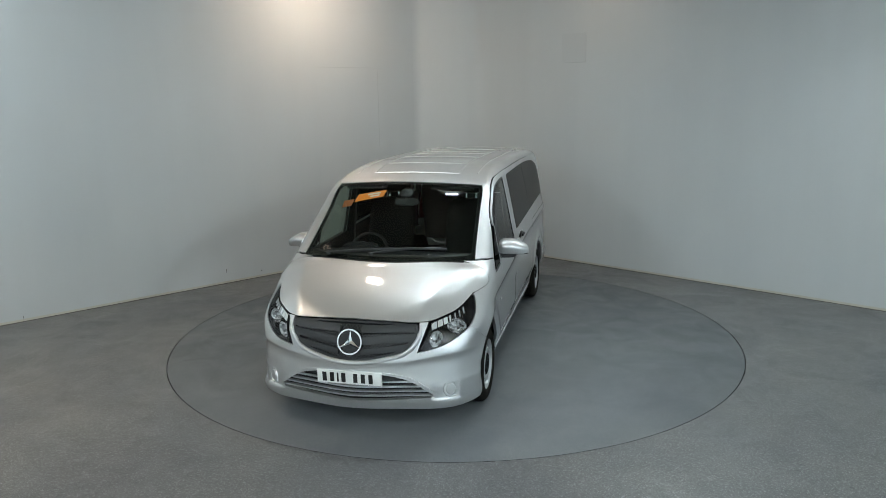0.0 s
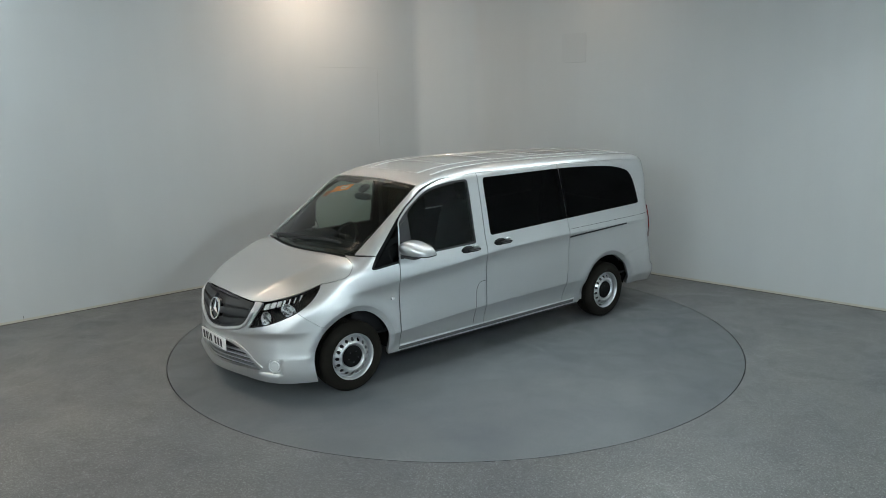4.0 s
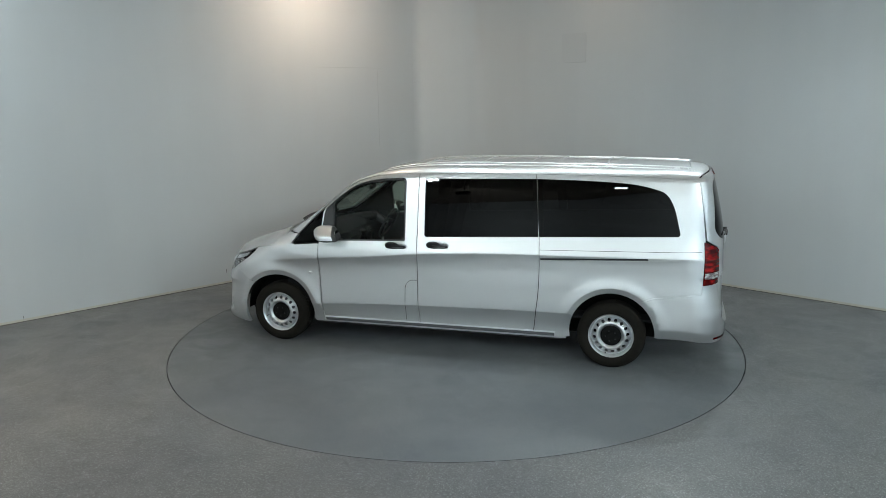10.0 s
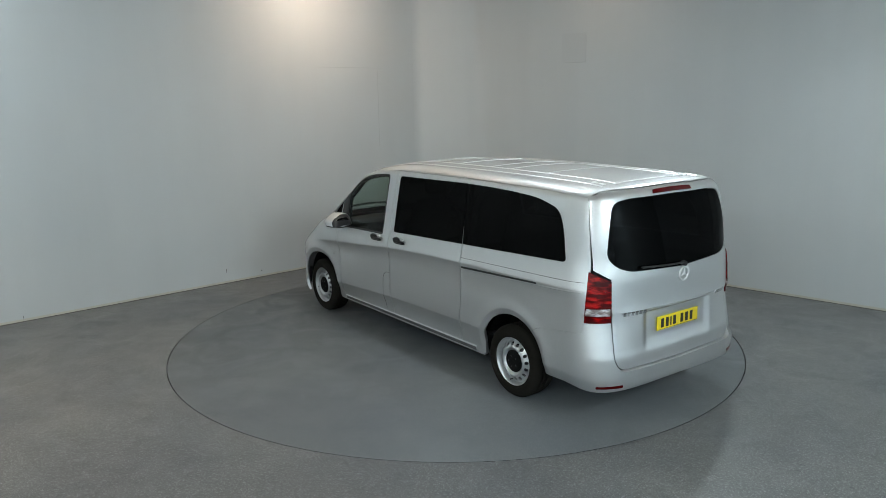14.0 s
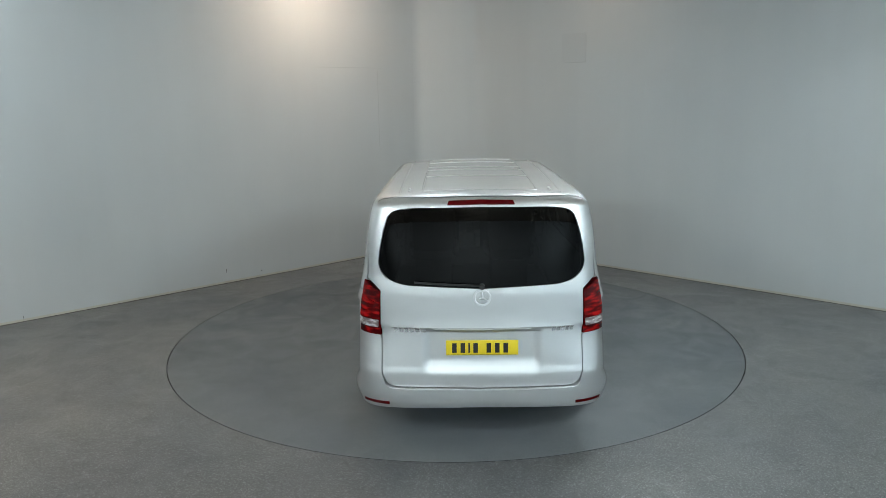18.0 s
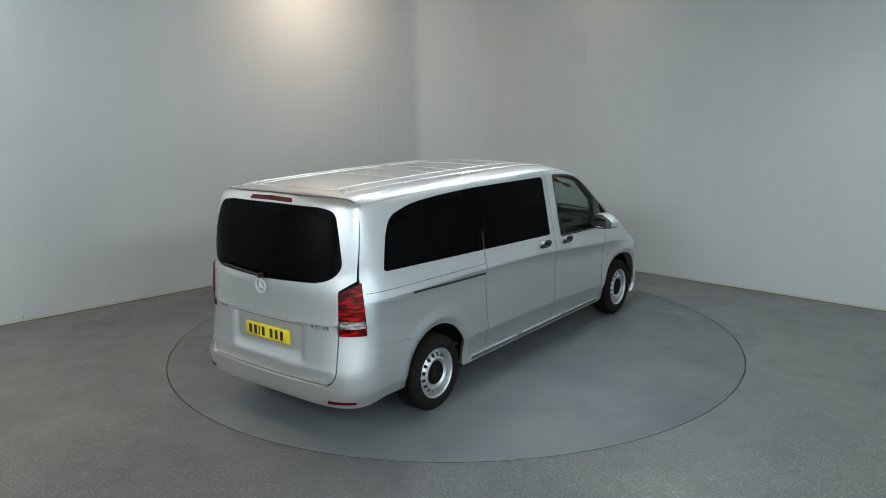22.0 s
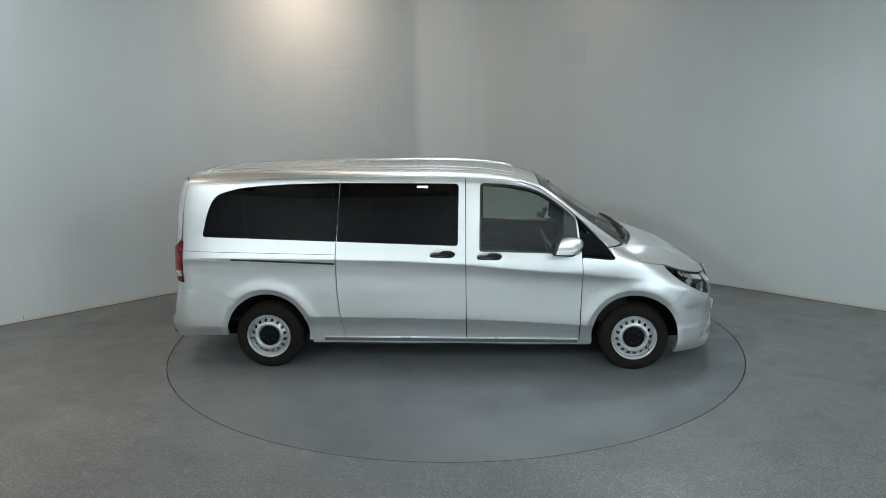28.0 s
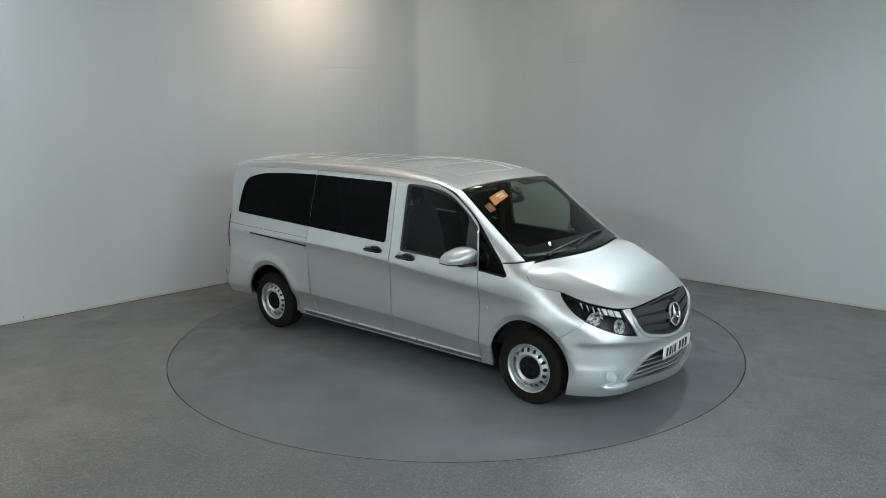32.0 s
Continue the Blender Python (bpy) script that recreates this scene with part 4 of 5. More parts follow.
RED_GLINTS = lens_glints("red_glints", [(0.47, (0.07, 0.0006, 0.001)), (0.57, (0.20, 0.0015, 0.002)), (0.68, (0.42, 0.006, 0.006))], 9.0, 4.0)
RED_DEEP = lens_glints("red_deep", [(0.48, (0.05, 0.0005, 0.001)), (0.62, (0.15, 0.001, 0.002)), (0.72, (0.36, 0.004, 0.004))], 11.0, 3.0)
CLEAR_GLINTS = lens_glints("clear_glints", [(0.45, (0.20, 0.15, 0.15)), (0.57, (0.38, 0.34, 0.34)), (0.70, (0.72, 0.70, 0.70))], 16.0, 3.0)
lamps_r = skin_panel("tail_light", REAR, band(0.848, 1.222), REDD, gap=0.002, lift=0.004, thick=0.03, label="red tail light with a clear band")
skin_panel("upper_lens", REAR, band(1.118, 1.217, 0.004), RED_DEEP, lamps_r[0], parent_r=lamps_r[1], gap=0.001, lift=0.009, thick=0.006)
skin_panel("red_lens", REAR, band(0.966, 1.116, 0.004), RED_GLINTS, lamps_r[0], parent_r=lamps_r[1], gap=0.001, lift=0.010, thick=0.008)
skin_panel("clear_lens", REAR, band(0.913, 0.963, 0.016), CLEAR_GLINTS, lamps_r[0], parent_r=lamps_r[1], gap=0.001, lift=0.011, thick=0.008, label="clear reversing lens")
skin_panel("red_lens", REAR, band(0.853, 0.910, 0.004), RED_DEEP, lamps_r[0], parent_r=lamps_r[1], gap=0.001, lift=0.009, thick=0.008)

# --- side glass
slide_glass = slide_window[:2] + side([(-1.0335, 1.231), (-1.011, 1.50), (-0.9895, 1.766)], 0.86)
rear_glass = side([(-0.9955, 1.766), (-1.017, 1.50), (-1.0395, 1.231)], 0.86) + rear_window[2:]
for name, pts, own, mat, lab in (("window_glass", door_window, front_doors, CLEAR, "clear door glass"), ("window_glass", slide_glass, slide_doors, PRIVACY, "dark privacy glass"), ("window_glass", rear_glass, rear_sides, PRIVACY, "dark privacy glass")):
    for ob in skin_panel(name, SIDE, pts, mat, own[0], lab, parent_r=own[1], gap=0.002, thick=0.005, lift=0.002 if mat is PRIVACY else -0.008):
        ob.visible_shadow = mat is PRIVACY
skin_panel("window_frame", SIDE, door_frame, BLACK, front_doors[0], "black rubber window frame", holes=[door_window], parent_r=front_doors[1], gap=0.001, thick=0.02, lift=-0.003)
quarter = side([(1.495, 1.078, 0.012), (1.178, 1.418, 0.015), (1.226, 1.105, 0.012)], 0.88)
skin_panel("quarter_window", SIDE, quarter, PRIVACY, label="dark triangular quarter window", gap=0.001, thick=0.01, lift=-0.002)
# trim strip between the panes, behind the split line
skin_panel("split_post", SIDE, side([(-0.95, 1.765), (-0.98, 1.235), (-1.08, 1.235), (-1.05, 1.765)], 0.86), BLACK, gap=0, lift=-0.014, thick=0.02)

# --- sills
skin_panel("sill", SIDE, side([(1.318, SILL - 0.007), (-1.30, SILL + 0.001), (-1.30, 0.244), (1.318, 0.234)]), SILVER, gap=0, lift=-0.006, thick=0.04)
skin_panel("sill_edge", SIDE, side([(1.31, 0.232), (-1.29, 0.242), (-1.29, 0.222), (1.31, 0.214)]), BLACK, gap=0, lift=-0.020, thick=0.04)

# --- front bumper with its openings
grille_half = [(2.520, 0.0, 0.880), (2.495, 0.28, 0.874), (2.435, 0.505, 0.858, 0.025), (2.465, 0.500, 0.77, 0.06), (2.505, 0.415, 0.655, 0.10), (2.56, 0.15, 0.595, 0.2), (2.57, 0.0, 0.588)]
lamp_top = [(2.375, 0.588, 0.858, 0.02), (2.20, 0.74, 0.910, 0.1), (2.09, 0.80, 0.950, 0.1), (1.981, 0.845, 0.994, 0.01)]
half = [edge_on_skin(FRONT, [(2.59, 0.0, 0.226), (2.50, 0.42, 0.219, 0.1), (2.33, 0.70, 0.200, 0.1), (2.13, 0.87, 0.182, 0.02), (2.075, 0.90, 0.181)]), arch_fore[1:], seam[::-1][1:], lamp_edge[cut + 1:]]
half += [edge_on_skin(FRONT, [(2.385, 0.572, 0.862, 0.01), (2.438, 0.515, 0.868, 0.01)] + [(x, y * 1.02, z, *r) for x, y, z, *r in grille_half[3:-1]] + [(2.575, 0.0, 0.574)])]
half = np.concatenate(half)
intake = [(2.60, 0.0, 0.492), (2.58, 0.26, 0.484, 0.1), (2.50, 0.44, 0.436, 0.08), (2.42, 0.585, 0.312, 0.02), (2.43, 0.58, 0.292, 0.012), (2.52, 0.40, 0.281, 0.1), (2.60, 0.0, 0.276)]
bend = np.linspace(-1.32, 1.32, 110)
bend_y = np.abs(on_skin(FRONT, np.stack([bend * 0.95, np.full(110, 0.60)], 1), np.zeros((1, 3)))[:, 1])
bend_z = 0.572 + 0.055 * smooth_step(bend_y, 0.30, 0.80)
BENDS = [[(1.5 + math.cos(a), math.sin(a), z + d) for a, z in zip(bend, bend_z)] for d in (0.020, 0.008, 0.0, -0.008, -0.018, -0.034, -0.055)]
BENDS += [[(1.5 + math.cos(a), math.sin(a), z) for a in bend] for z in (0.300, 0.288, 0.281, 0.275, 0.269, 0.263, 0.257, 0.245, 0.23)]
bumper_f = run_panel("front_bumper", FRONT, [half, half[::-1][1:-1] * (1, -1, 1)], SILVER, holes=[outline(FRONT, both_sides(intake))], both=False, step=0.028, thick=0.03, rows=BENDS, lift=lambda p: 0.036 * smooth_step(p[:, 0], 2.12, 2.36) * (1 - smooth_step(p[:, 2], 0.262, 0.280)) * smooth_step(p[:, 2], 0.17, 0.235))[0]
skin_panel("intake_mesh", FRONT, both_sides([(x, y * 1.05, z + (0.02 if z > 0.4 else -0.02)) for x, y, z, *_ in intake]), BLACK, bumper_f, "black lower intake", both=False, gap=0, lift=-0.045, thick=0)
for z0, z1, y in ((0.300, 0.312, 0.575), (0.338, 0.350, 0.555), (0.376, 0.388, 0.515), (0.414, 0.424, 0.465)):
    skin_panel("slat", FRONT, both_sides([(2.60, 0.0, z1), (2.50, y * 0.7, z1 + 0.003, 0.05), (2.43, y, z1), (2.43, y, z0), (2.50, y * 0.7, z0 + 0.003, 0.05), (2.60, 0.0, z0)]), STEEL, bumper_f, both=False, gap=0, lift=-0.010, thick=0.025, step=0.08)
# bright lip over the intake
skin_panel("intake_lip", FRONT, both_sides([(2.60, 0.0, 0.512), (2.58, 0.27, 0.503, 0.1), (2.49, 0.462, 0.455, 0.08), (2.40, 0.612, 0.318, 0.02), (2.415, 0.594, 0.310, 0.02), (2.50, 0.445, 0.437, 0.08), (2.58, 0.262, 0.486, 0.1), (2.60, 0.0, 0.494)]), SILVER, bumper_f, both=False, gap=0, lift=0.010, thick=0.02, step=0.08)
plate(van, WHITE, pose(2.607, 0, 0.456, 3, 0, 90), "white front number plate with black bars")
blank = on_skin(FRONT, FRONT.flat([(2.336, 0.690, 0.346)]), np.zeros((1, 3)))
turn = math.degrees(math.atan2(*skin_normal(blank)[0][1::-1]))
blank = blank[0] + skin_normal(blank)[0] * 0.012
for sgn in (1, -1):
    cap = part("round_blank", lathe([(0.0, 0.0), (0.036, -0.001), (0.041, -0.005), (0.043, -0.012), (0.050, -0.012), (0.054, -0.004), (0.060, -0.004), (0.064, -0.012), (0.066, -0.05)], 36, "x"), SILVER, bumper_f, "round silver fog lamp blank")
    cap.matrix_basis = pose(blank[0], blank[1] * sgn, blank[2], 0, -6, turn * sgn)

# --- upper grille
def mesh_plastic():
    """Dark plastic with offset rows of small round openings."""
    m, nt, b = shader("grille_mesh")
    tc = nt.nodes.new("ShaderNodeTexCoord")
    sep = nt.nodes.new("ShaderNodeSeparateXYZ")
    com = nt.nodes.new("ShaderNodeCombineXYZ")
    mp = nt.nodes.new("ShaderNodeMapping")
    mp.inputs["Rotation"].default_value = (0, 0, radians(45))
    vor = node(nt, "ShaderNodeTexVoronoi", Scale=52.0, Randomness=0.0)
    vor.voronoi_dimensions = "2D"
    link(nt, tc.outputs["Object"], sep.inputs[0])
    link(nt, sep.outputs["Y"], com.inputs["X"])
    link(nt, sep.outputs["Z"], com.inputs["Y"])
    link(nt, com.outputs[0], mp.inputs[0])
    link(nt, mp.outputs[0], vor.inputs["Vector"])
    r = ramp(nt, vor.outputs["Distance"], [(0.34, (0.003, 0.003, 0.003)), (0.42, (0.028, 0.028, 0.030))])
    link(nt, r.outputs[0], b.inputs["Base Color"])
    b.inputs["Roughness"].default_value = 0.45
    bp = node(nt, "ShaderNodeBump", Strength=1.0, Distance=0.006)
    link(nt, vor.outputs["Distance"], bp.inputs["Height"])
    link(nt, bp.outputs[0], b.inputs["Normal"])
    return m


MESH = mesh_plastic()
grille = skin_panel("grille", FRONT, both_sides(grille_half), MESH, both=False, gap=0.0, lift=-0.032, thick=0, step=0.04, label="dark honeycomb radiator grille")[0]
skin_panel("grille_rim", FRONT, both_sides(grille_half), GRILLE, grille, holes=[both_sides([(x, y * 0.955, z + (-0.014 if z > 0.8 else 0.016), *r) for x, y, z, *r in grille_half])], both=False, gap=0.001, lift=-0.006, thick=0.03)
for zi, zo, yo, h in ((0.822, 0.830, 0.478, 0.026), (0.738, 0.765, 0.470, 0.028), (0.656, 0.694, 0.425, 0.022)):
    skin_panel("grille_slat", FRONT, [(2.53, 0.088, zi + h), (2.50, 0.25, (zi + zo) / 2 + h, 0.1), (2.45, yo, zo + h, 0.005), (2.45, yo, zo - h, 0.005), (2.50, 0.25, (zi + zo) / 2 - h, 0.1), (2.53, 0.088, zi - h)], GRILLE, grille, gap=0, lift=-0.002, thick=0.030, step=0.06)
em = emblem(0.099, van, 0.018)
em.matrix_basis = pose(2.574, 0, 0.730, 0, -11, 0)
surround = [(x, y * 1.035, z - 0.004 - 0.012 * (z < 0.7), *r) for x, y, z, *r in grille_half[2:]]
for line in (edge_on_skin(FRONT, surround, 0.03),):
    line = np.concatenate([line, line[::-1][1:] * (1, -1, 1)])
    part("grille_surround", tube(line - skin_normal(line) * 0.006, 0.019, 10, taper=[min(1, 0.25 + 0.2 * min(k, len(line) - 1 - k)) for k in range(len(line))]), SILVER, bumper_f, "raised silver band round the grille")
part("emblem_back", lathe([(0.0, 0.0), (0.091, 0.0), (0.097, -0.006), (0.099, -0.03)], 40, "x"), GLOSS, em, "black disc").location = (-0.004, 0, 0)

# --- headlights: dark housing, reflectors, clear cover
lamp_loop = lamp_top + [(p[0], p[1], p[2] - 0.0) + tuple(p[3:]) for p in lamp_low[1:]]
HOUSE = plain("lamp_housing", (0.010, 0.010, 0.011), 0.22, scale=80, spec=0.3)
heads = skin_panel("headlight", FRONT, lamp_loop, HOUSE, gap=0.002, lift=-0.10, thick=0, step=0.03, label="black headlight housing with chrome reflectors")
for ob in skin_panel("lamp_cover", FRONT, lamp_loop, LAMPGLASS, heads[0], "clear headlight cover", parent_r=heads[1], gap=0.003, lift=0.0, thick=0, step=0.03):
    ob.visible_shadow = False
run = outline(FRONT, lamp_loop)
skin_panel("lamp_wall", FRONT, lamp_loop, HOUSE, heads[0], parent_r=heads[1], holes=[[(x, y, z) for x, y, z in on_skin(FRONT, inset(run, 0.010), np.array([p[:3] for p in lamp_loop]))]], gap=0.003, lift=-0.006, thick=0.09, step=0.05)
def glint_chrome():
    """Bright reflector; the glints of its small facets are painted as light and dark cells."""
    m, nt, b = shader("lamp_glints")
    tc = nt.nodes.new("ShaderNodeTexCoord")
    vor = node(nt, "ShaderNodeTexVoronoi", Scale=60.0)
    link(nt, tc.outputs["Object"], vor.inputs["Vector"])
    r = ramp(nt, vor.outputs["Color"], [(0.15, (0.05, 0.05, 0.053)), (0.45, (0.34, 0.35, 0.36)), (0.80, (0.92, 0.93, 0.94))])
    link(nt, r.outputs[0], b.inputs["Base Color"])
    b.inputs["Metallic"].default_value = 0.4
    b.inputs["Roughness"].default_value = 0.25
    bp = node(nt, "ShaderNodeBump", Strength=0.8, Distance=0.004)
    link(nt, vor.outputs["Distance"], bp.inputs["Height"])
    link(nt, bp.outputs[0], b.inputs["Normal"])
    return m


GLINTS = glint_chrome()
foot_line = [(x + 0.012, y - 0.004, z - 0.052 + 0.02 * (2.375 - x), *r) for x, y, z, *r in lamp_top]
strip_lo, strip_hi = outline(FRONT, foot_line[:3], 0.004, False), outline(FRONT, lamp_top[:3], 0.004, False)
near_lamp = np.array([p[:3] for p in lamp_top])
for k in range(7):
    a, b = 0.02 + 0.14 * k, 0.02 + 0.14 * k + (0.128, 0.128, 0.110, 0.062, 0.055, 0.050, 0.060)[k]
    pick = lambda line, u: tuple(on_skin(FRONT, line[int(u * (len(line) - 1))][None], near_lamp)[0])
    block = [pick(strip_hi, a), pick(strip_hi, b), pick(strip_lo, b * 0.96), pick(strip_lo, a)]
    skin_panel("light_block", FRONT, block, BRIGHT, heads[0], "bright daytime light block", parent_r=heads[1], gap=0.003, lift=-0.010, thick=0.015, step=0.03)
for own, sgn in zip(heads, (1, -1)):
    for cy, cz, cx, r, deep in ((0.605, 0.752, 2.36, 0.058, 0.044), (0.716, 0.826, 2.21, 0.066, 0.046)):
        q = on_skin(FRONT, FRONT.flat([(cx, cy, cz)]), np.array([(cx, cy, cz)]))
        nq = skin_normal(q)[0]
        q = q[0] - nq * deep
        bowl = part("reflector_bowl", lathe([(r + 0.004, 0.010), (r, 0.012), (r * 0.93, 0.004), (r * 0.75, -0.018), (r * 0.45, -0.036), (r * 0.2, -0.042), (0.0, -0.042)], 28, "x"), GLINTS, own, "chrome reflector bowl")
        bowl.matrix_basis = pose(q[0], q[1] * sgn, q[2], -18 * sgn, 0, math.degrees(math.atan2(nq[1], nq[0])) * 0.75 * sgn) @ Matrix.Diagonal((1, 0.80 if r < 0.06 else 1.12, 1.08 if r < 0.06 else 0.84, 1))
        part("bulb", lathe([(0.0, 0.0), (0.012, -0.004), (0.016, -0.014), (0.012, -0.045)], 16, "x"), LAMPGLASS, own).matrix_basis = bowl.matrix_basis


# --- wheels
def wheel_face(rim_r=0.200, holes=16):
    """The pressed steel disc with its ring of round holes."""
    n = 96
    ring = lambda r, m, cx=0.0, cy=0.0: np.array([(cx + r * math.cos(2 * math.pi * i / m), cy + r * math.sin(2 * math.pi * i / m)) for i in range(m)])
    loops = [ring(rim_r, n), ring(0.07, 40)] + [ring(0.0165, 12, 0.1585 * math.cos(2 * math.pi * k / holes), 0.1585 * math.sin(2 * math.pi * k / holes)) for k in range(holes)]
    extra = [ring(r, 64) for r in (0.187, 0.178, 0.138, 0.125, 0.112, 0.1, 0.088)]
    pts, edges = [], []
    for l in loops:
        s = len(pts)
        pts += [Vector(p) for p in l]
        edges += [(s + i, s + (i + 1) % len(l)) for i in range(len(l))]
    for l in extra:
        pts += [Vector(p) for p in l]
    vs, _, fs, *_ = delaunay_2d_cdt(pts, edges, [], 0, 1e-6)
    uv = np.array([tuple(v) for v in vs])
    fs = np.array([f for f in fs if len(f) == 3])
    mid = uv[fs].mean(1)
    ok = within(mid, loops[0])
    for l in loops[1:]:
        ok &= ~within(mid, l)
    fs = fs[ok]
    depth = curve((0.06, -0.020), (0.096, -0.030), (0.104, -0.026), (0.114, -0.013), (0.128, -0.007), (0.142, -0.012), (0.158, -0.024), (0.174, -0.036), (0.184, -0.052), (0.192, -0.058), (0.21, -0.058))
    r = np.hypot(uv[:, 0], uv[:, 1])
    bm = bmesh.new()
    bv = [bm.verts.new((u, d, v)) for (u, v), d in zip(uv, depth(r))]
    for f in fs:
        bm.faces.new([bv[i] for i in f])
    bmesh.ops.recalc_face_normals(bm, faces=bm.faces)
    if sum(f.normal.y for f in bm.faces) < 0:
        bmesh.ops.reverse_faces(bm, faces=bm.faces)
    rim_edges = [e for e in bm.edges if len(e.link_faces) == 1]
    ret = bmesh.ops.extrude_edge_only(bm, edges=rim_edges)
    for v in [g for g in ret["geom"] if isinstance(g, bmesh.types.BMVert)]:
        v.co.y -= 0.006
    return bm


def make_wheel():
    w = part("wheel", wheel_face(), STEEL, van, "silver steel wheel with round holes and black cap")
    part("rim", lathe([(0.196, -0.060), (0.199, -0.040), (0.204, -0.018), (0.210, -0.010), (0.217, -0.006), (0.222, -0.010), (0.220, -0.020), (0.212, -0.030), (0.205, -0.19), (0.198, -0.19)], 72, "y", close=True), STEEL, w)
    t = TYRE_R
    tread = []
    for k in range(4):
        y = -0.045 - 0.035 * k
        tread += [(t, y + 0.012), (t, y - 0.010), (t - 0.008, y - 0.011), (t - 0.008, y - 0.022)]
    tyre_profile = [(0.212, -0.012), (0.222, -0.004), (0.240, 0.004), (0.262, 0.007), (0.285, 0.004), (0.303, -0.004), (0.316, -0.015), (0.324, -0.027)] + tread + [(0.318, -0.200), (0.29, -0.212), (0.25, -0.212), (0.214, -0.205)]
    part("tyre", lathe(tyre_profile, 80, "y", close=True), RUBBER, w, "black worn rubber tyre")
    cap = part("hub_cap", lathe([(0.0, -0.002), (0.034, -0.002), (0.039, -0.006), (0.074, -0.007), (0.090, -0.011), (0.100, -0.021), (0.101, -0.034)], 40, "y"), DARK, w, "black plastic hub cap")
    for k in range(5):
        a = 2 * math.pi * k / 5
        bolt = part("bolt", lathe([(0.0, 0.004), (0.006, 0.004), (0.009, 0.0), (0.009, -0.006)], 8, "y"), BLACK, w)
        bolt.location = (0.050 * math.cos(a), -0.009, 0.050 * math.sin(a))
    part("valve", lathe([(0.0, 0.012), (0.004, 0.012), (0.005, 0.0), (0.006, -0.02)], 8, "y"), BLACK, w).location = (0.186, -0.036, 0.0)
    part("brake_disc", lathe([(0.0, -0.09), (0.15, -0.09), (0.15, -0.11), (0.0, -0.11)], 40, "y"), GREY, w, "grey brake disc")
    return w


first = make_wheel()
for o in (first, *first.children):
    o.data.transform(Matrix.Diagonal((0.963, 1, 0.963, 1)))
first.matrix_basis = pose(HALF, 0.908, TYRE_R * 0.963, 0, 20, 0)
for x, s, a in ((-HALF, 1, 75), (HALF, -1, 140), (-HALF, -1, 10)):
    copy_thing(first, pose(x, 0.908 * s, TYRE_R * 0.963, 0, 0 if s > 0 else 0, 0 if s > 0 else 180) @ pose(0, 0, 0, 0, a, 0))
# wheel housings
for cx in (HALF, -HALF):
    for s in (1, -1):
        bm = bmesh.new()
        rows = []
        for i in range(21):
            a = radians(-3 + 186 * i / 20)
            rows.append([bm.verts.new((cx + r * math.cos(a), y * s, TYRE_R + 0.012 + r * math.sin(a))) for r, y in ((0.404, 0.84), (0.41, 0.80), (0.41, 0.62), (0.0, 0.60))])
        for p, q in zip(rows, rows[1:]):
            for j in range(3):
                bm.faces.new((p[j], q[j], q[j + 1], p[j + 1]))
        part("wheel_housing", bm, DARK, van, "black wheel arch liner")
# dark underbody
part("underbody", box(-2.55, 2.22, -0.62, 0.62, 0.24, 0.44, 0.03), DARK, van, "dark underbody")
part("floor_pan", box(-1.28, 1.28, -0.82, 0.82, 0.262, 0.45, 0.02), DARK, van)
part("rear_pan", box(-2.60, -2.14, -0.82, 0.82, 0.33, 0.45, 0.02), DARK, van)


# ------------------------------------------------------------------ the van's fittings
def rounded_form(rx, ry, rz, e=0.6, nu=28, nv=18, keep=None):
    """A cushion-like closed form; keep picks the part of it that stays."""
    f = lambda c, k: math.copysign(abs(c) ** k, c)
    bm = bmesh.new()
    rows = []
    for j in range(nv + 1):
        b = -math.pi / 2 + math.pi * j / nv
        rows.append([bm.verts.new((rx * f(math.cos(b), e) * f(math.cos(2 * math.pi * i / nu), e), ry * f(math.cos(b), e) * f(math.sin(2 * math.pi * i / nu), e), rz * f(math.sin(b), e))) for i in range(nu)])
    for p, q in zip(rows, rows[1:]):
        for i in range(nu):
            bm.faces.new((p[i], p[(i + 1) % nu], q[(i + 1) % nu], q[i]))
    bmesh.ops.remove_doubles(bm, verts=bm.verts, dist=1e-5)
    if keep:
        bmesh.ops.delete(bm, geom=[f_ for f_ in bm.faces if not keep(f_.calc_center_median())], context="FACES")
    bmesh.ops.recalc_face_normals(bm, faces=bm.faces)
    return bm


# --- door mirrors
def mirror_shell(grow=0.0, cut=None):
    """A drop-shaped housing: round outer end, flat towards the rear, thinner below."""
    bm = rounded_form(0.5, 0.5, 0.5, 0.50, 40, 28)
    for v in bm.verts:
        x, y, z = v.co * 2
        # y runs outwards, and the housing tapers that way
        tip = 1 - 0.34 * smooth_step(y, -0.3, 1.0)
        deep = 1 - 0.10 * smooth_step(y, 0.0, 1.0)
        v.co = Vector((x * 0.120 * deep - 0.024 * smooth_step(y, 0.0, 1.0), y * (0.136 if y > 0 else 0.140), (z * tip if z > 0 else z * 0.20) * 0.108 * (1 - 0.30 * max(x, 0) ** 2) - 0.014 * max(y, 0)))
        v.co.x += 0.40 * v.co.z
        v.co += v.co.normalized() * grow
    if cut:
        bmesh.ops.delete(bm, geom=[f for f in bm.faces if not cut(f.calc_center_median())], context="FACES")
    return bm


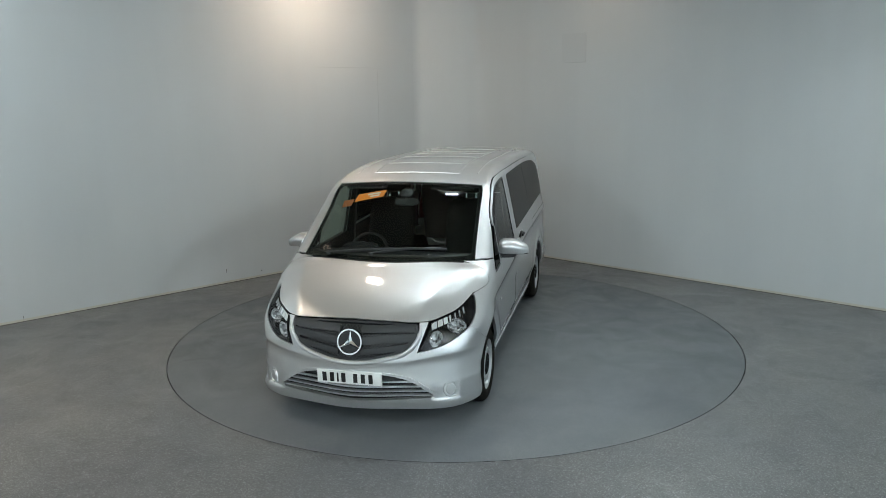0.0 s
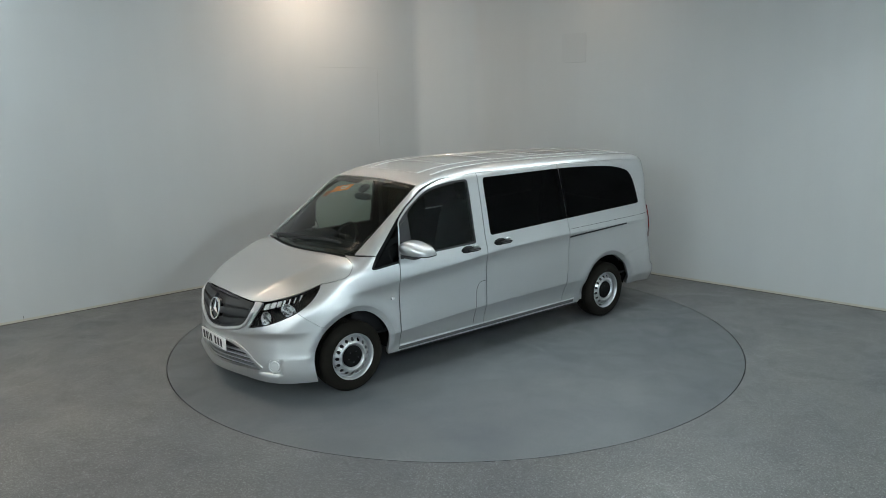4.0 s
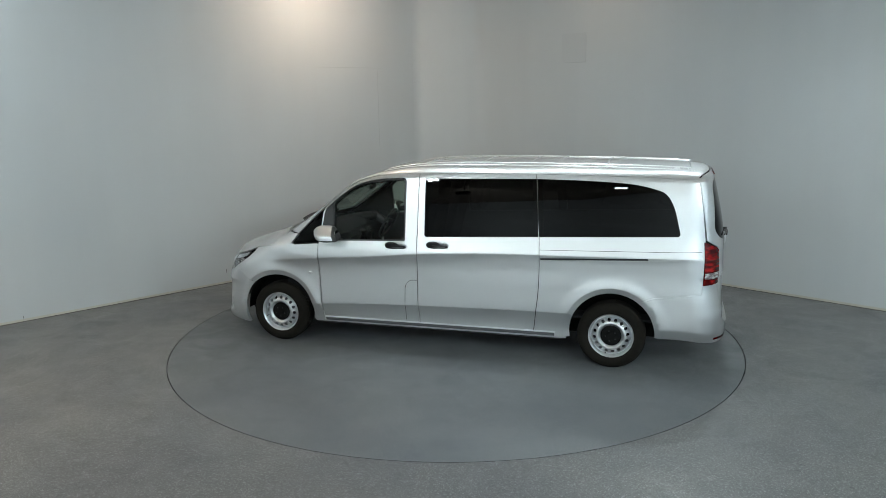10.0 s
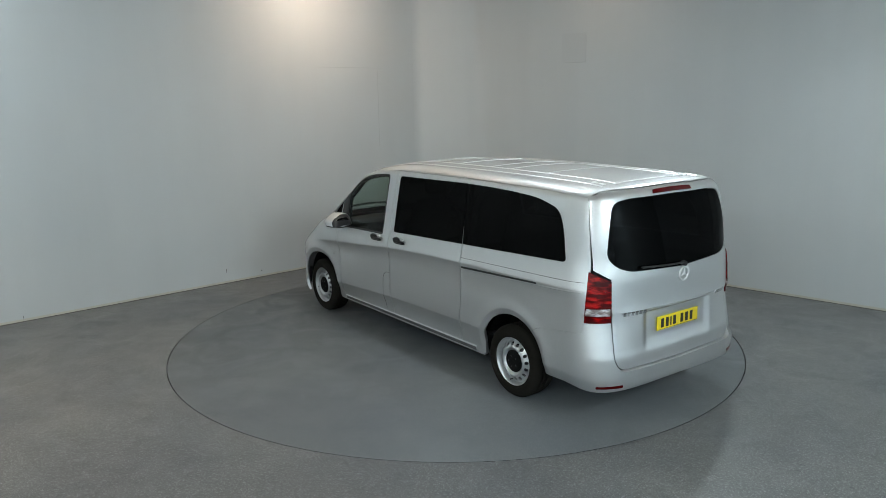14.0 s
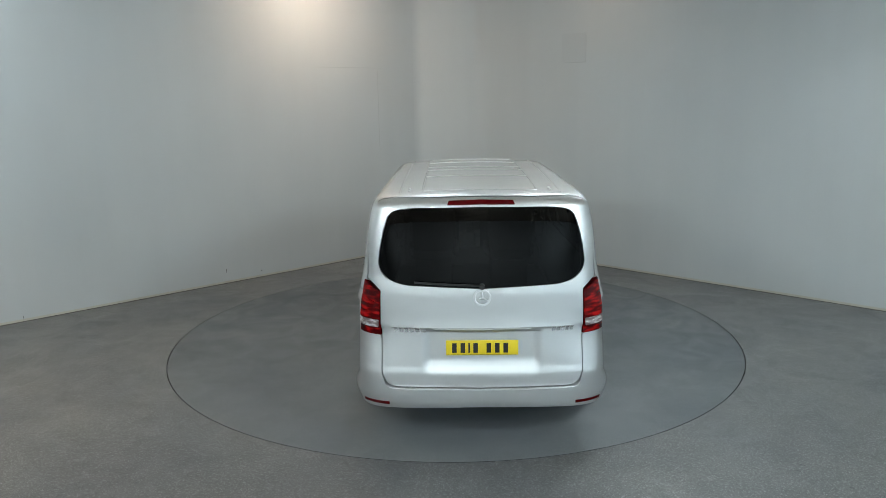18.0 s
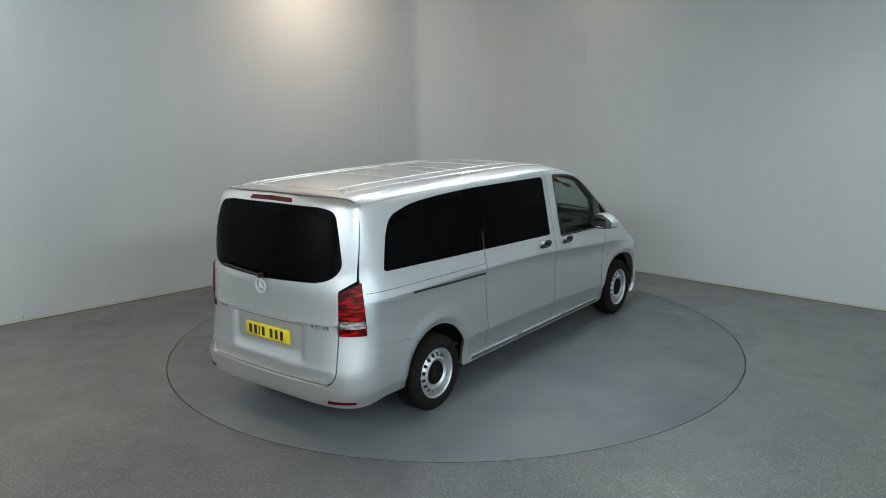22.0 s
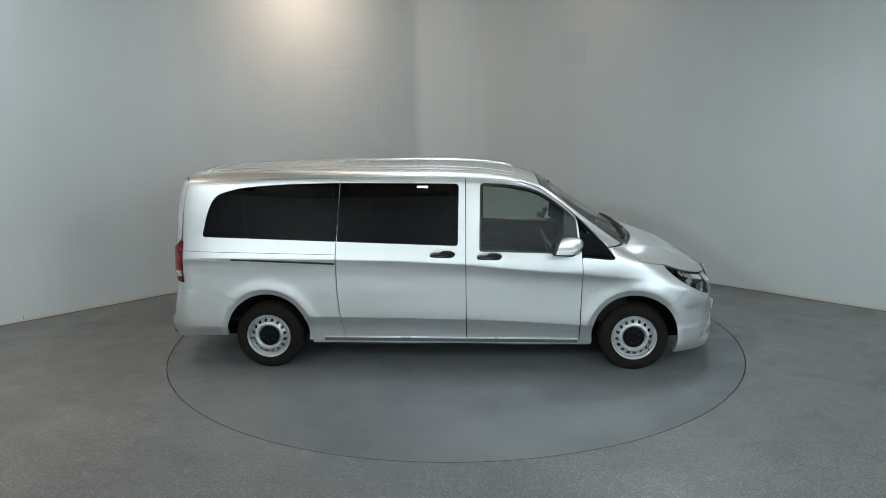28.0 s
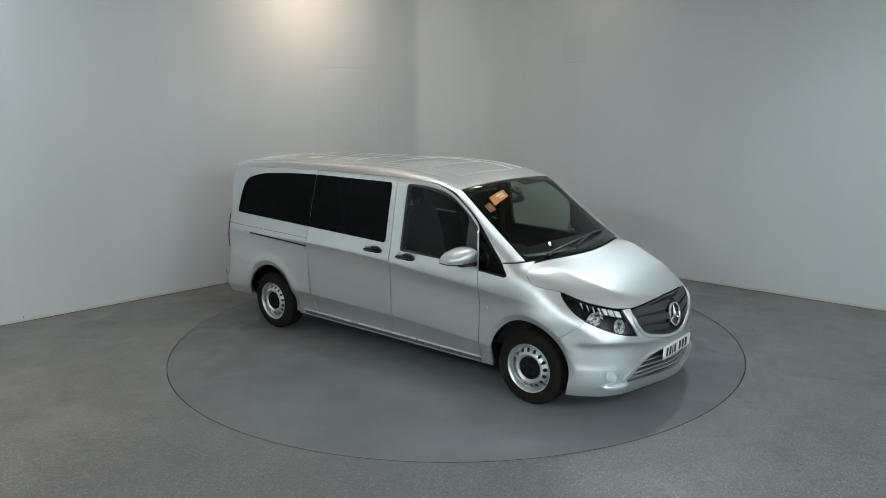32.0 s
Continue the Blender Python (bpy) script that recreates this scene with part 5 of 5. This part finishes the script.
for sgn, own in zip((1, -1), front_doors):
    def flip(bm):
        if sgn < 0:
            bmesh.ops.transform(bm, matrix=Matrix.Diagonal((1, -1, 1, 1)), verts=bm.verts)
            bmesh.ops.reverse_faces(bm, faces=bm.faces)
        return bm
    shell = part("door_mirror", flip(mirror_shell()), BLACK, van, "silver-capped door mirror with black foot")
    shell.matrix_basis = pose(1.082, 1.022 * sgn, 1.170, 0, 0, 10 * sgn)
    part("cap", flip(mirror_shell(0.004, lambda c: c.x > -0.088 + 0.35 * c.z and c.z > -0.012)), SILVER, shell, "silver painted cap")
    face = part("mirror_glass", rounded_form(0.004, 0.085, 0.052, 0.6), CHROME, shell, "mirror glass")
    face.location = (-0.099, 0, 0.022)
    foot = part("foot", rounded_form(0.062, 0.10, 0.026, 0.6, 24, 12), BLACK, shell)
    foot.location = (0.012, -0.075 * sgn, -0.034)
    skin_loop = outline(SIDE, side([(1.200, 1.112, 0.01), (1.168, 1.40, 0.01), (1.075, 1.475, 0.01), (1.070, 1.125, 0.01)], 0.88))
    data = patch(SIDE, skin_loop, np.array([(1.1, 0.9, 1.2), (1.2, 0.88, 1.4)]), gap=0, lift=0.004, thick=0.02)
    attach("mirror_panel", mesh_from("mirror_panel", *(data if sgn > 0 else mirrored(data))), BLACK, own)

# --- door handles: black grip over a scooped silver cup
for x, z, owns in ((0.385, 1.094, front_doors), (-0.045, 1.114, slide_doors)):
    for sgn, own in zip((1, -1), owns):
        y = float(on_skin(SIDE, SIDE.flat([(x, 0.93, z)]), np.array([(x, 0.93, z)]))[0][1])
        cup = part("door_handle", rounded_form(0.120, 0.006, 0.050, 0.9, 40, 12), SILVER, van, "black door handle in a silver cup")
        cup.matrix_basis = pose(x, y * sgn, z, -12 * sgn, 0, 0)
        part("recess", rounded_form(0.074, 0.005, 0.044, 0.9, 32, 10), GRIP, cup, "dark cup behind the grip").location = (0.040, 0.004 * sgn, -0.002)
        part("shroud", rounded_form(0.070, 0.012, 0.034, 0.75, 32, 12), GRIP, cup).location = (0.038, 0.012 * sgn, 0.004)
        part("grip", rounded_form(0.082, 0.014, 0.017, 0.7, 32, 12), GRIP, cup).location = (-0.034, 0.026 * sgn, -0.001)
        part("grip_line", rounded_form(0.060, 0.003, 0.003, 0.8, 20, 8), GREY, cup).location = (-0.034, 0.0395 * sgn, -0.001)
        part("lock_cover", rounded_form(0.028, 0.010, 0.014, 0.6, 20, 10), SILVER, cup, "silver lock cover").location = (-0.058, 0.010 * sgn, 0.026)

# --- sliding door rails and the seams of the rear sides
skin_panel("door_rail", SIDE, side([(-1.056, 1.037), (-2.030, 1.076, 0.004), (-2.036, 1.060, 0.004), (-1.056, 1.018)]), BLACK, label="black sliding door rail", gap=0, lift=0.0015, thick=0.006)
skin_panel("rail_ridge", SIDE, side([(-1.056, 1.017), (-2.040, 1.059), (-2.49, 1.075), (-2.49, 1.069), (-2.040, 1.052), (-1.056, 1.010)]), SILVER, gap=0, lift=0.006, thick=0.008)
skin_panel("panel_seam", SIDE, side([(-1.052, 1.1150), (-2.49, 1.1480), (-2.49, 1.1445), (-1.052, 1.1115)]), DARK, gap=0, lift=0.0006, thick=0.002)
# bright strip along the sill
skin_panel("sill_strip", SIDE, side([(1.21, 0.302), (-1.20, 0.312), (-1.20, 0.300), (1.21, 0.290)]), BRIGHT, gap=0, lift=0.005, thick=0.008)
# dark strip that paints the shade on the sill's tucked-under face
skin_panel("sill_cover", SIDE, side([(1.205, 0.286), (-1.19, 0.296), (-1.19, 0.266), (1.205, 0.256)]), GREY, label="dark grey strip painting the shade on the tucked-under sill", gap=0, lift=0.002, thick=0.004)
skin_panel("sill_lip", SIDE, side([(1.205, 0.255), (-1.19, 0.265), (-1.19, 0.256), (1.205, 0.246)]), SILVER, gap=0, lift=0.004, thick=0.008)
# fuel flap on the left only
flap = side([(0.176, 0.752, 0.0), (0.255, 0.748, 0.05), (0.298, 0.69, 0.06), (0.308, 0.33, 0.0)])
part("fuel_flap_seam", skin_tube(SIDE, flap, 0.0022, 0.0, 0.03), DARK, front_doors[0], "curved seam of the fuel flap")
# round side markers on the wings
for sgn in (1, -1):
    b = part("side_marker", rounded_form(0.022, 0.007, 0.013, 0.9, 20, 10), CLEARL, van, "small oval clear side marker")
    b.matrix_basis = pose(1.322, 0.951 * sgn, 0.780)

# --- roof pressings
beads = [[(0.62, 0.42, 1.82), (-2.38, 0.42, 1.84)], [(0.62, -0.42, 1.82), (-2.38, -0.42, 1.84)], [(0.60, 0.60, 1.80), (-2.40, 0.585, 1.82)], [(0.60, -0.60, 1.80), (-2.40, -0.585, 1.82)]]
beads += [[(x, -0.42, 1.86), (x, 0.42, 1.86)] for x in (0.62, 0.22, -0.38, -0.86, -1.14, -1.61, -2.38)]
for b in beads:
    part("roof_bead", skin_tube(TOP, b, 0.010, -0.004, 0.06, 8), SILVER, van)
for sgn in (1, -1):
    for x in (-2.33, -2.25):
        k = part("roof_cap", rounded_form(0.028, 0.012, 0.010, 0.7, 16, 8), SILVER, van)
        k.location = Vector(on_skin(TOP, TOP.flat([(x, 0.52 * sgn, 1.8)]), np.array([(x, 0.5, 1.82)]))[0])

# --- scuttle and wipers at the foot of the windscreen
cowl = [(1.50 + 0.165 * (1 - (y / 0.79) ** 2), y, 1.21) for y in np.linspace(-0.78, 0.78, 24)]
cowl2 = [(1.66 + 0.155 * (1 - (y / 0.79) ** 2), y, 1.17) for y in np.linspace(0.78, -0.78, 24)]
run_panel("scuttle", TOP, [cowl, cowl2], BLACK, both=False, gap=0, lift=-0.028, thick=0, label="black plastic scuttle below the windscreen")
for pts, piv in (([(1.70, -0.12, 1.2), (1.63, 0.18, 1.23), (1.575, 0.52, 1.24)], 0), ([(1.66, -0.52, 1.2), (1.66, -0.22, 1.23), (1.64, 0.10, 1.24)], 0)):
    line = edge_on_skin(TOP, pts, 0.05)
    nn = skin_normal(line)
    arm = part("wiper", tube(line + nn * 0.022, 0.0085, 8), BLACK, van, "black windscreen wiper")
    part("wiper_blade", tube((line + nn * 0.008)[2:], 0.006, 6), BLACK, arm)
    part("wiper_pivot", rounded_form(0.02, 0.02, 0.018, 0.8, 14, 8), BLACK, arm).location = Vector(line[0] + nn[0] * 0.012)
# dark border printed round the windscreen
inner = [np.array(ws_side)[2:-2] * (1, 0.955, 1), [(x - 0.05, y * 0.94, z) for x, y, z in ws_base[1:-1]], (np.array(ws_side)[2:-2] * (1, -0.955, 1))[::-1], [(x + 0.035, y * 0.95, z) for x, y, z in ws_top[1:-1]]]
run_panel("screen_border", TOP, ws_runs, GLOSS, both=False, holes=[closed_loop(TOP, inner)], gap=0.001, lift=-0.007, thick=0, step=0.06, label="black printed border of the windscreen")

# ------------------------------------------------------------------ the cabin
liner_hole = [outline(SIDE, h) for h in (door_window, slide_window, rear_window)]
inner_side = side([(1.21, 0.45), (1.21, 1.06), (1.45, 1.06), (1.20, 1.40, 0.05), (0.84, 1.70, 0.1), (0.5, 1.77), (-2.38, 1.76), (-2.45, 1.40), (-2.45, 0.76), (-2.13, 0.76), (-1.3, 0.76), (-1.3, 0.45)])
panel("side_lining", patch(SIDE, outline(SIDE, inner_side), np.array([p[:3] for p in inner_side], float), liner_hole, gap=0, lift=-0.035, thick=0.012, step=0.08), TRIM, van, "dark plastic side lining")
skin_panel("corner_lining", SIDE, side([(1.60, 1.03), (1.60, 1.19), (1.18, 1.47), (1.085, 1.47), (1.085, 1.03)], 0.86), TRIM, gap=0, lift=-0.030, thick=0.004, label="dark lining behind the quarter window")
head_loop = [(0.80, -0.66, 1.75), (0.80, 0.66, 1.75), (-2.4, 0.66, 1.8), (-2.4, -0.66, 1.8)]
skin_panel("headliner", TOP, head_loop, LINER, both=False, gap=0, lift=-0.045, thick=0.01, step=0.1, label="pale grey headliner")
run_panel("pillar_lining", PILLAR, pillar_runs, TRIM, gap=0, lift=-0.03, thick=0.01, label="dark pillar lining")
skin_panel("tailgate_lining", REAR, both_sides([(-2.56, 0.0, 1.79), (-2.48, 0.70, 1.74), (-2.50, 0.85, 1.30), (-2.62, 0.80, 0.55), (-2.70, 0.0, 0.5)]), TRIM, both=False, holes=[both_sides(gate_glass)], gap=0, lift=-0.04, thick=0.01, step=0.08)
part("cabin_floor", box(-2.45, 1.45, -0.84, 0.84, 0.45, 0.47), TRIM, van)
# dashboard, drawn as one profile across the cabin
bm = bmesh.new()
prof = [(1.70, 1.118), (1.52, 1.145), (1.34, 1.165), (1.20, 1.155), (1.125, 1.115), (1.10, 1.05), (1.13, 0.93), (1.19, 0.72), (1.30, 0.47), (1.72, 0.47)]
rows_ = []
for y in np.linspace(-0.80, 0.80, 17):
    swell = 0.035 * math.exp(-(((y + 0.40) / 0.17) ** 2))
    pull = 0.05 * (abs(y) / 0.8) ** 3
    rows_.append([bm.verts.new((x + (pull if x < 1.3 else -pull), y, z + (swell if 1.15 < x < 1.4 and z > 1.1 else 0))) for x, z in prof])
for p, q in zip(rows_, rows_[1:]):
    for i in range(len(prof) - 1):
        bm.faces.new((p[i], p[i + 1], q[i + 1], q[i]))
bm.faces.new(rows_[0])
bm.faces.new(rows_[-1][::-1])
bmesh.ops.recalc_face_normals(bm, faces=bm.faces)
dash = part("dashboard", bm, TRIM, van, "dark grey dashboard")
part("centre_stack", box(1.05, 1.14, -0.13, 0.13, 0.72, 1.08, 0.02), GLOSS, dash)
part("instrument_hood", rounded_form(0.10, 0.17, 0.045, 0.7), TRIM, dash).location = (1.19, -0.40, 1.17)
for y in (-0.68, 0.68, -0.09, 0.09):
    part("air_vent", box(-0.012, 0.012, -0.06, 0.06, -0.03, 0.03, 0.01), BLACK, dash).matrix_basis = pose(1.10, y, 1.06, 0, 12, 0)
# steering wheel on the right
sw = part("steering_wheel", lathe([(0.185 + 0.014 * math.cos(a), 0.014 * math.sin(a)) for a in np.linspace(0, 2 * math.pi, 11)[:-1]], 40, "x", close=True), BLACK, van, "black three-spoke steering wheel")
sw.matrix_basis = pose(0.965, -0.40, 1.085, 0, -28, 0)
part("hub", rounded_form(0.03, 0.065, 0.055, 0.7), BLACK, sw)
for a in (0, 180, 270):
    part("spoke", box(-0.008, 0.008, 0.05, 0.18, -0.016, 0.016, 0.004), BLACK, sw).matrix_basis = pose(0.005, 0, 0, a, 0, 0)
part("column", lathe([(0.0, 0.0), (0.035, 0.0), (0.045, 0.2), (0.0, 0.2)], 20, "x"), BLACK, sw)


def seat():
    s = part("front_seat", rounded_form(0.27, 0.25, 0.085, 0.45), CLOTH, van, "dark cloth front seat")
    part("seat_base", box(-0.20, 0.20, -0.20, 0.20, -0.36, -0.06, 0.02), TRIM, s)
    back = part("backrest", rounded_form(0.075, 0.245, 0.34, 0.5), CLOTH, s)
    back.matrix_basis = pose(-0.27, 0, 0.33, 0, -14, 0)
    head_ = part("headrest", rounded_form(0.045, 0.13, 0.095, 0.6), CLOTH, s)
    head_.matrix_basis = pose(-0.40, 0, 0.80, 0, -8, 0)
    for y in (-0.05, 0.05):
        part("post", lathe([(0.006, 0.0), (0.006, 0.14)], 8, "z"), CHROME, s).matrix_basis = pose(-0.375, y, 0.62, 0, -10, 0)
    for y in (-0.27, 0.27):
        part("bolster", rounded_form(0.25, 0.035, 0.06, 0.6), CLOTH, s).location = (0, y * 0.9, 0.03)
    return s


one = seat()
one.location = (0.42, -0.42, 0.84)
copy_thing(one, pose(0.42, 0.42, 0.84))
# seat belts and rear-view mirror
for sgn in (1, -1):
    part("seat_belt", box(-0.024, 0.024, -0.002, 0.002, -0.35, 0.35), BLACK, van).matrix_basis = pose(0.23, 0.80 * sgn, 1.25, 6 * sgn, 4, 0)
rvm = part("rear_view_mirror", rounded_form(0.022, 0.115, 0.035, 0.6), BLACK, van, "black rear-view mirror")
rvm.matrix_basis = pose(0.985, 0.0, 1.575, 0, -10, 8)
part("stalk", box(-0.012, 0.012, -0.012, 0.012, 0.0, 0.09, 0.004), BLACK, rvm).location = (0.012, 0, 0.02)
part("sensor_pod", rounded_form(0.055, 0.06, 0.022, 0.7), BLACK, van, "black sensor housing").matrix_basis = pose(0.965, 0.0, 1.655, 0, 32, 0)
for y in (-0.42, 0.42):
    part("sun_visor", box(-0.08, 0.08, -0.20, 0.20, -0.008, 0.008, 0.006), TRIM, van, "grey folded sun visor").matrix_basis = pose(0.83, y, 1.715, 0, 20, 0)
# orange card stuck inside the top of the screen
card_pts = [(0.955, -0.20, 1.7), (1.000, -0.47, 1.66), (1.082, -0.49, 1.62), (1.032, -0.215, 1.65)]
card = skin_panel("screen_card", TOP, card_pts, ORANGE, both=False, gap=0, lift=-0.012, thick=0.001, label="orange card with pale bars of writing inside the windscreen")[0]
for a, b, c0, c1 in ((0.18, 0.62, 0.22, 0.42), (0.18, 0.50, 0.56, 0.76)):
    P = [np.array(p) for p in card_pts]
    at = lambda u, v: tuple(P[0] * (1 - u) * (1 - v) + P[1] * u * (1 - v) + P[2] * u * v + P[3] * (1 - u) * v)
    skin_panel("text_bar", TOP, [at(a, c0), at(b, c0), at(b, c1), at(a, c1)], WHITE, card, both=False, gap=0, lift=-0.0105, thick=0.001)
card2 = [(1.04, -0.50, 1.63), (1.05, -0.60, 1.61), (1.12, -0.60, 1.57), (1.11, -0.51, 1.58)]
skin_panel("small_card", TOP, card2, plain("brown_card", (0.35, 0.10, 0.03), 0.6), both=False, gap=0, lift=-0.02, thick=0.001, label="small brown-orange card inside the windscreen")


# ------------------------------------------------------------------ the turn of the table
def motions():
    """Bearing of the van's nose, in degrees, by the second; table and van turn as one."""
    turns = [(t, -103.1 - 9.2734 * t) for t in (0, 4, 8, 12, 16, 20, 24, 28, 32)]
    rows = [(t, pose(0, 0, 0, 0, 0, a) @ pose(0.002, -0.2116, 0)) for t, a in turns]
    walk(van, rows)
    walk(turntable, [(t, pose(0, 0, 0, 0, 0, a)) for t, a in turns])


motions()
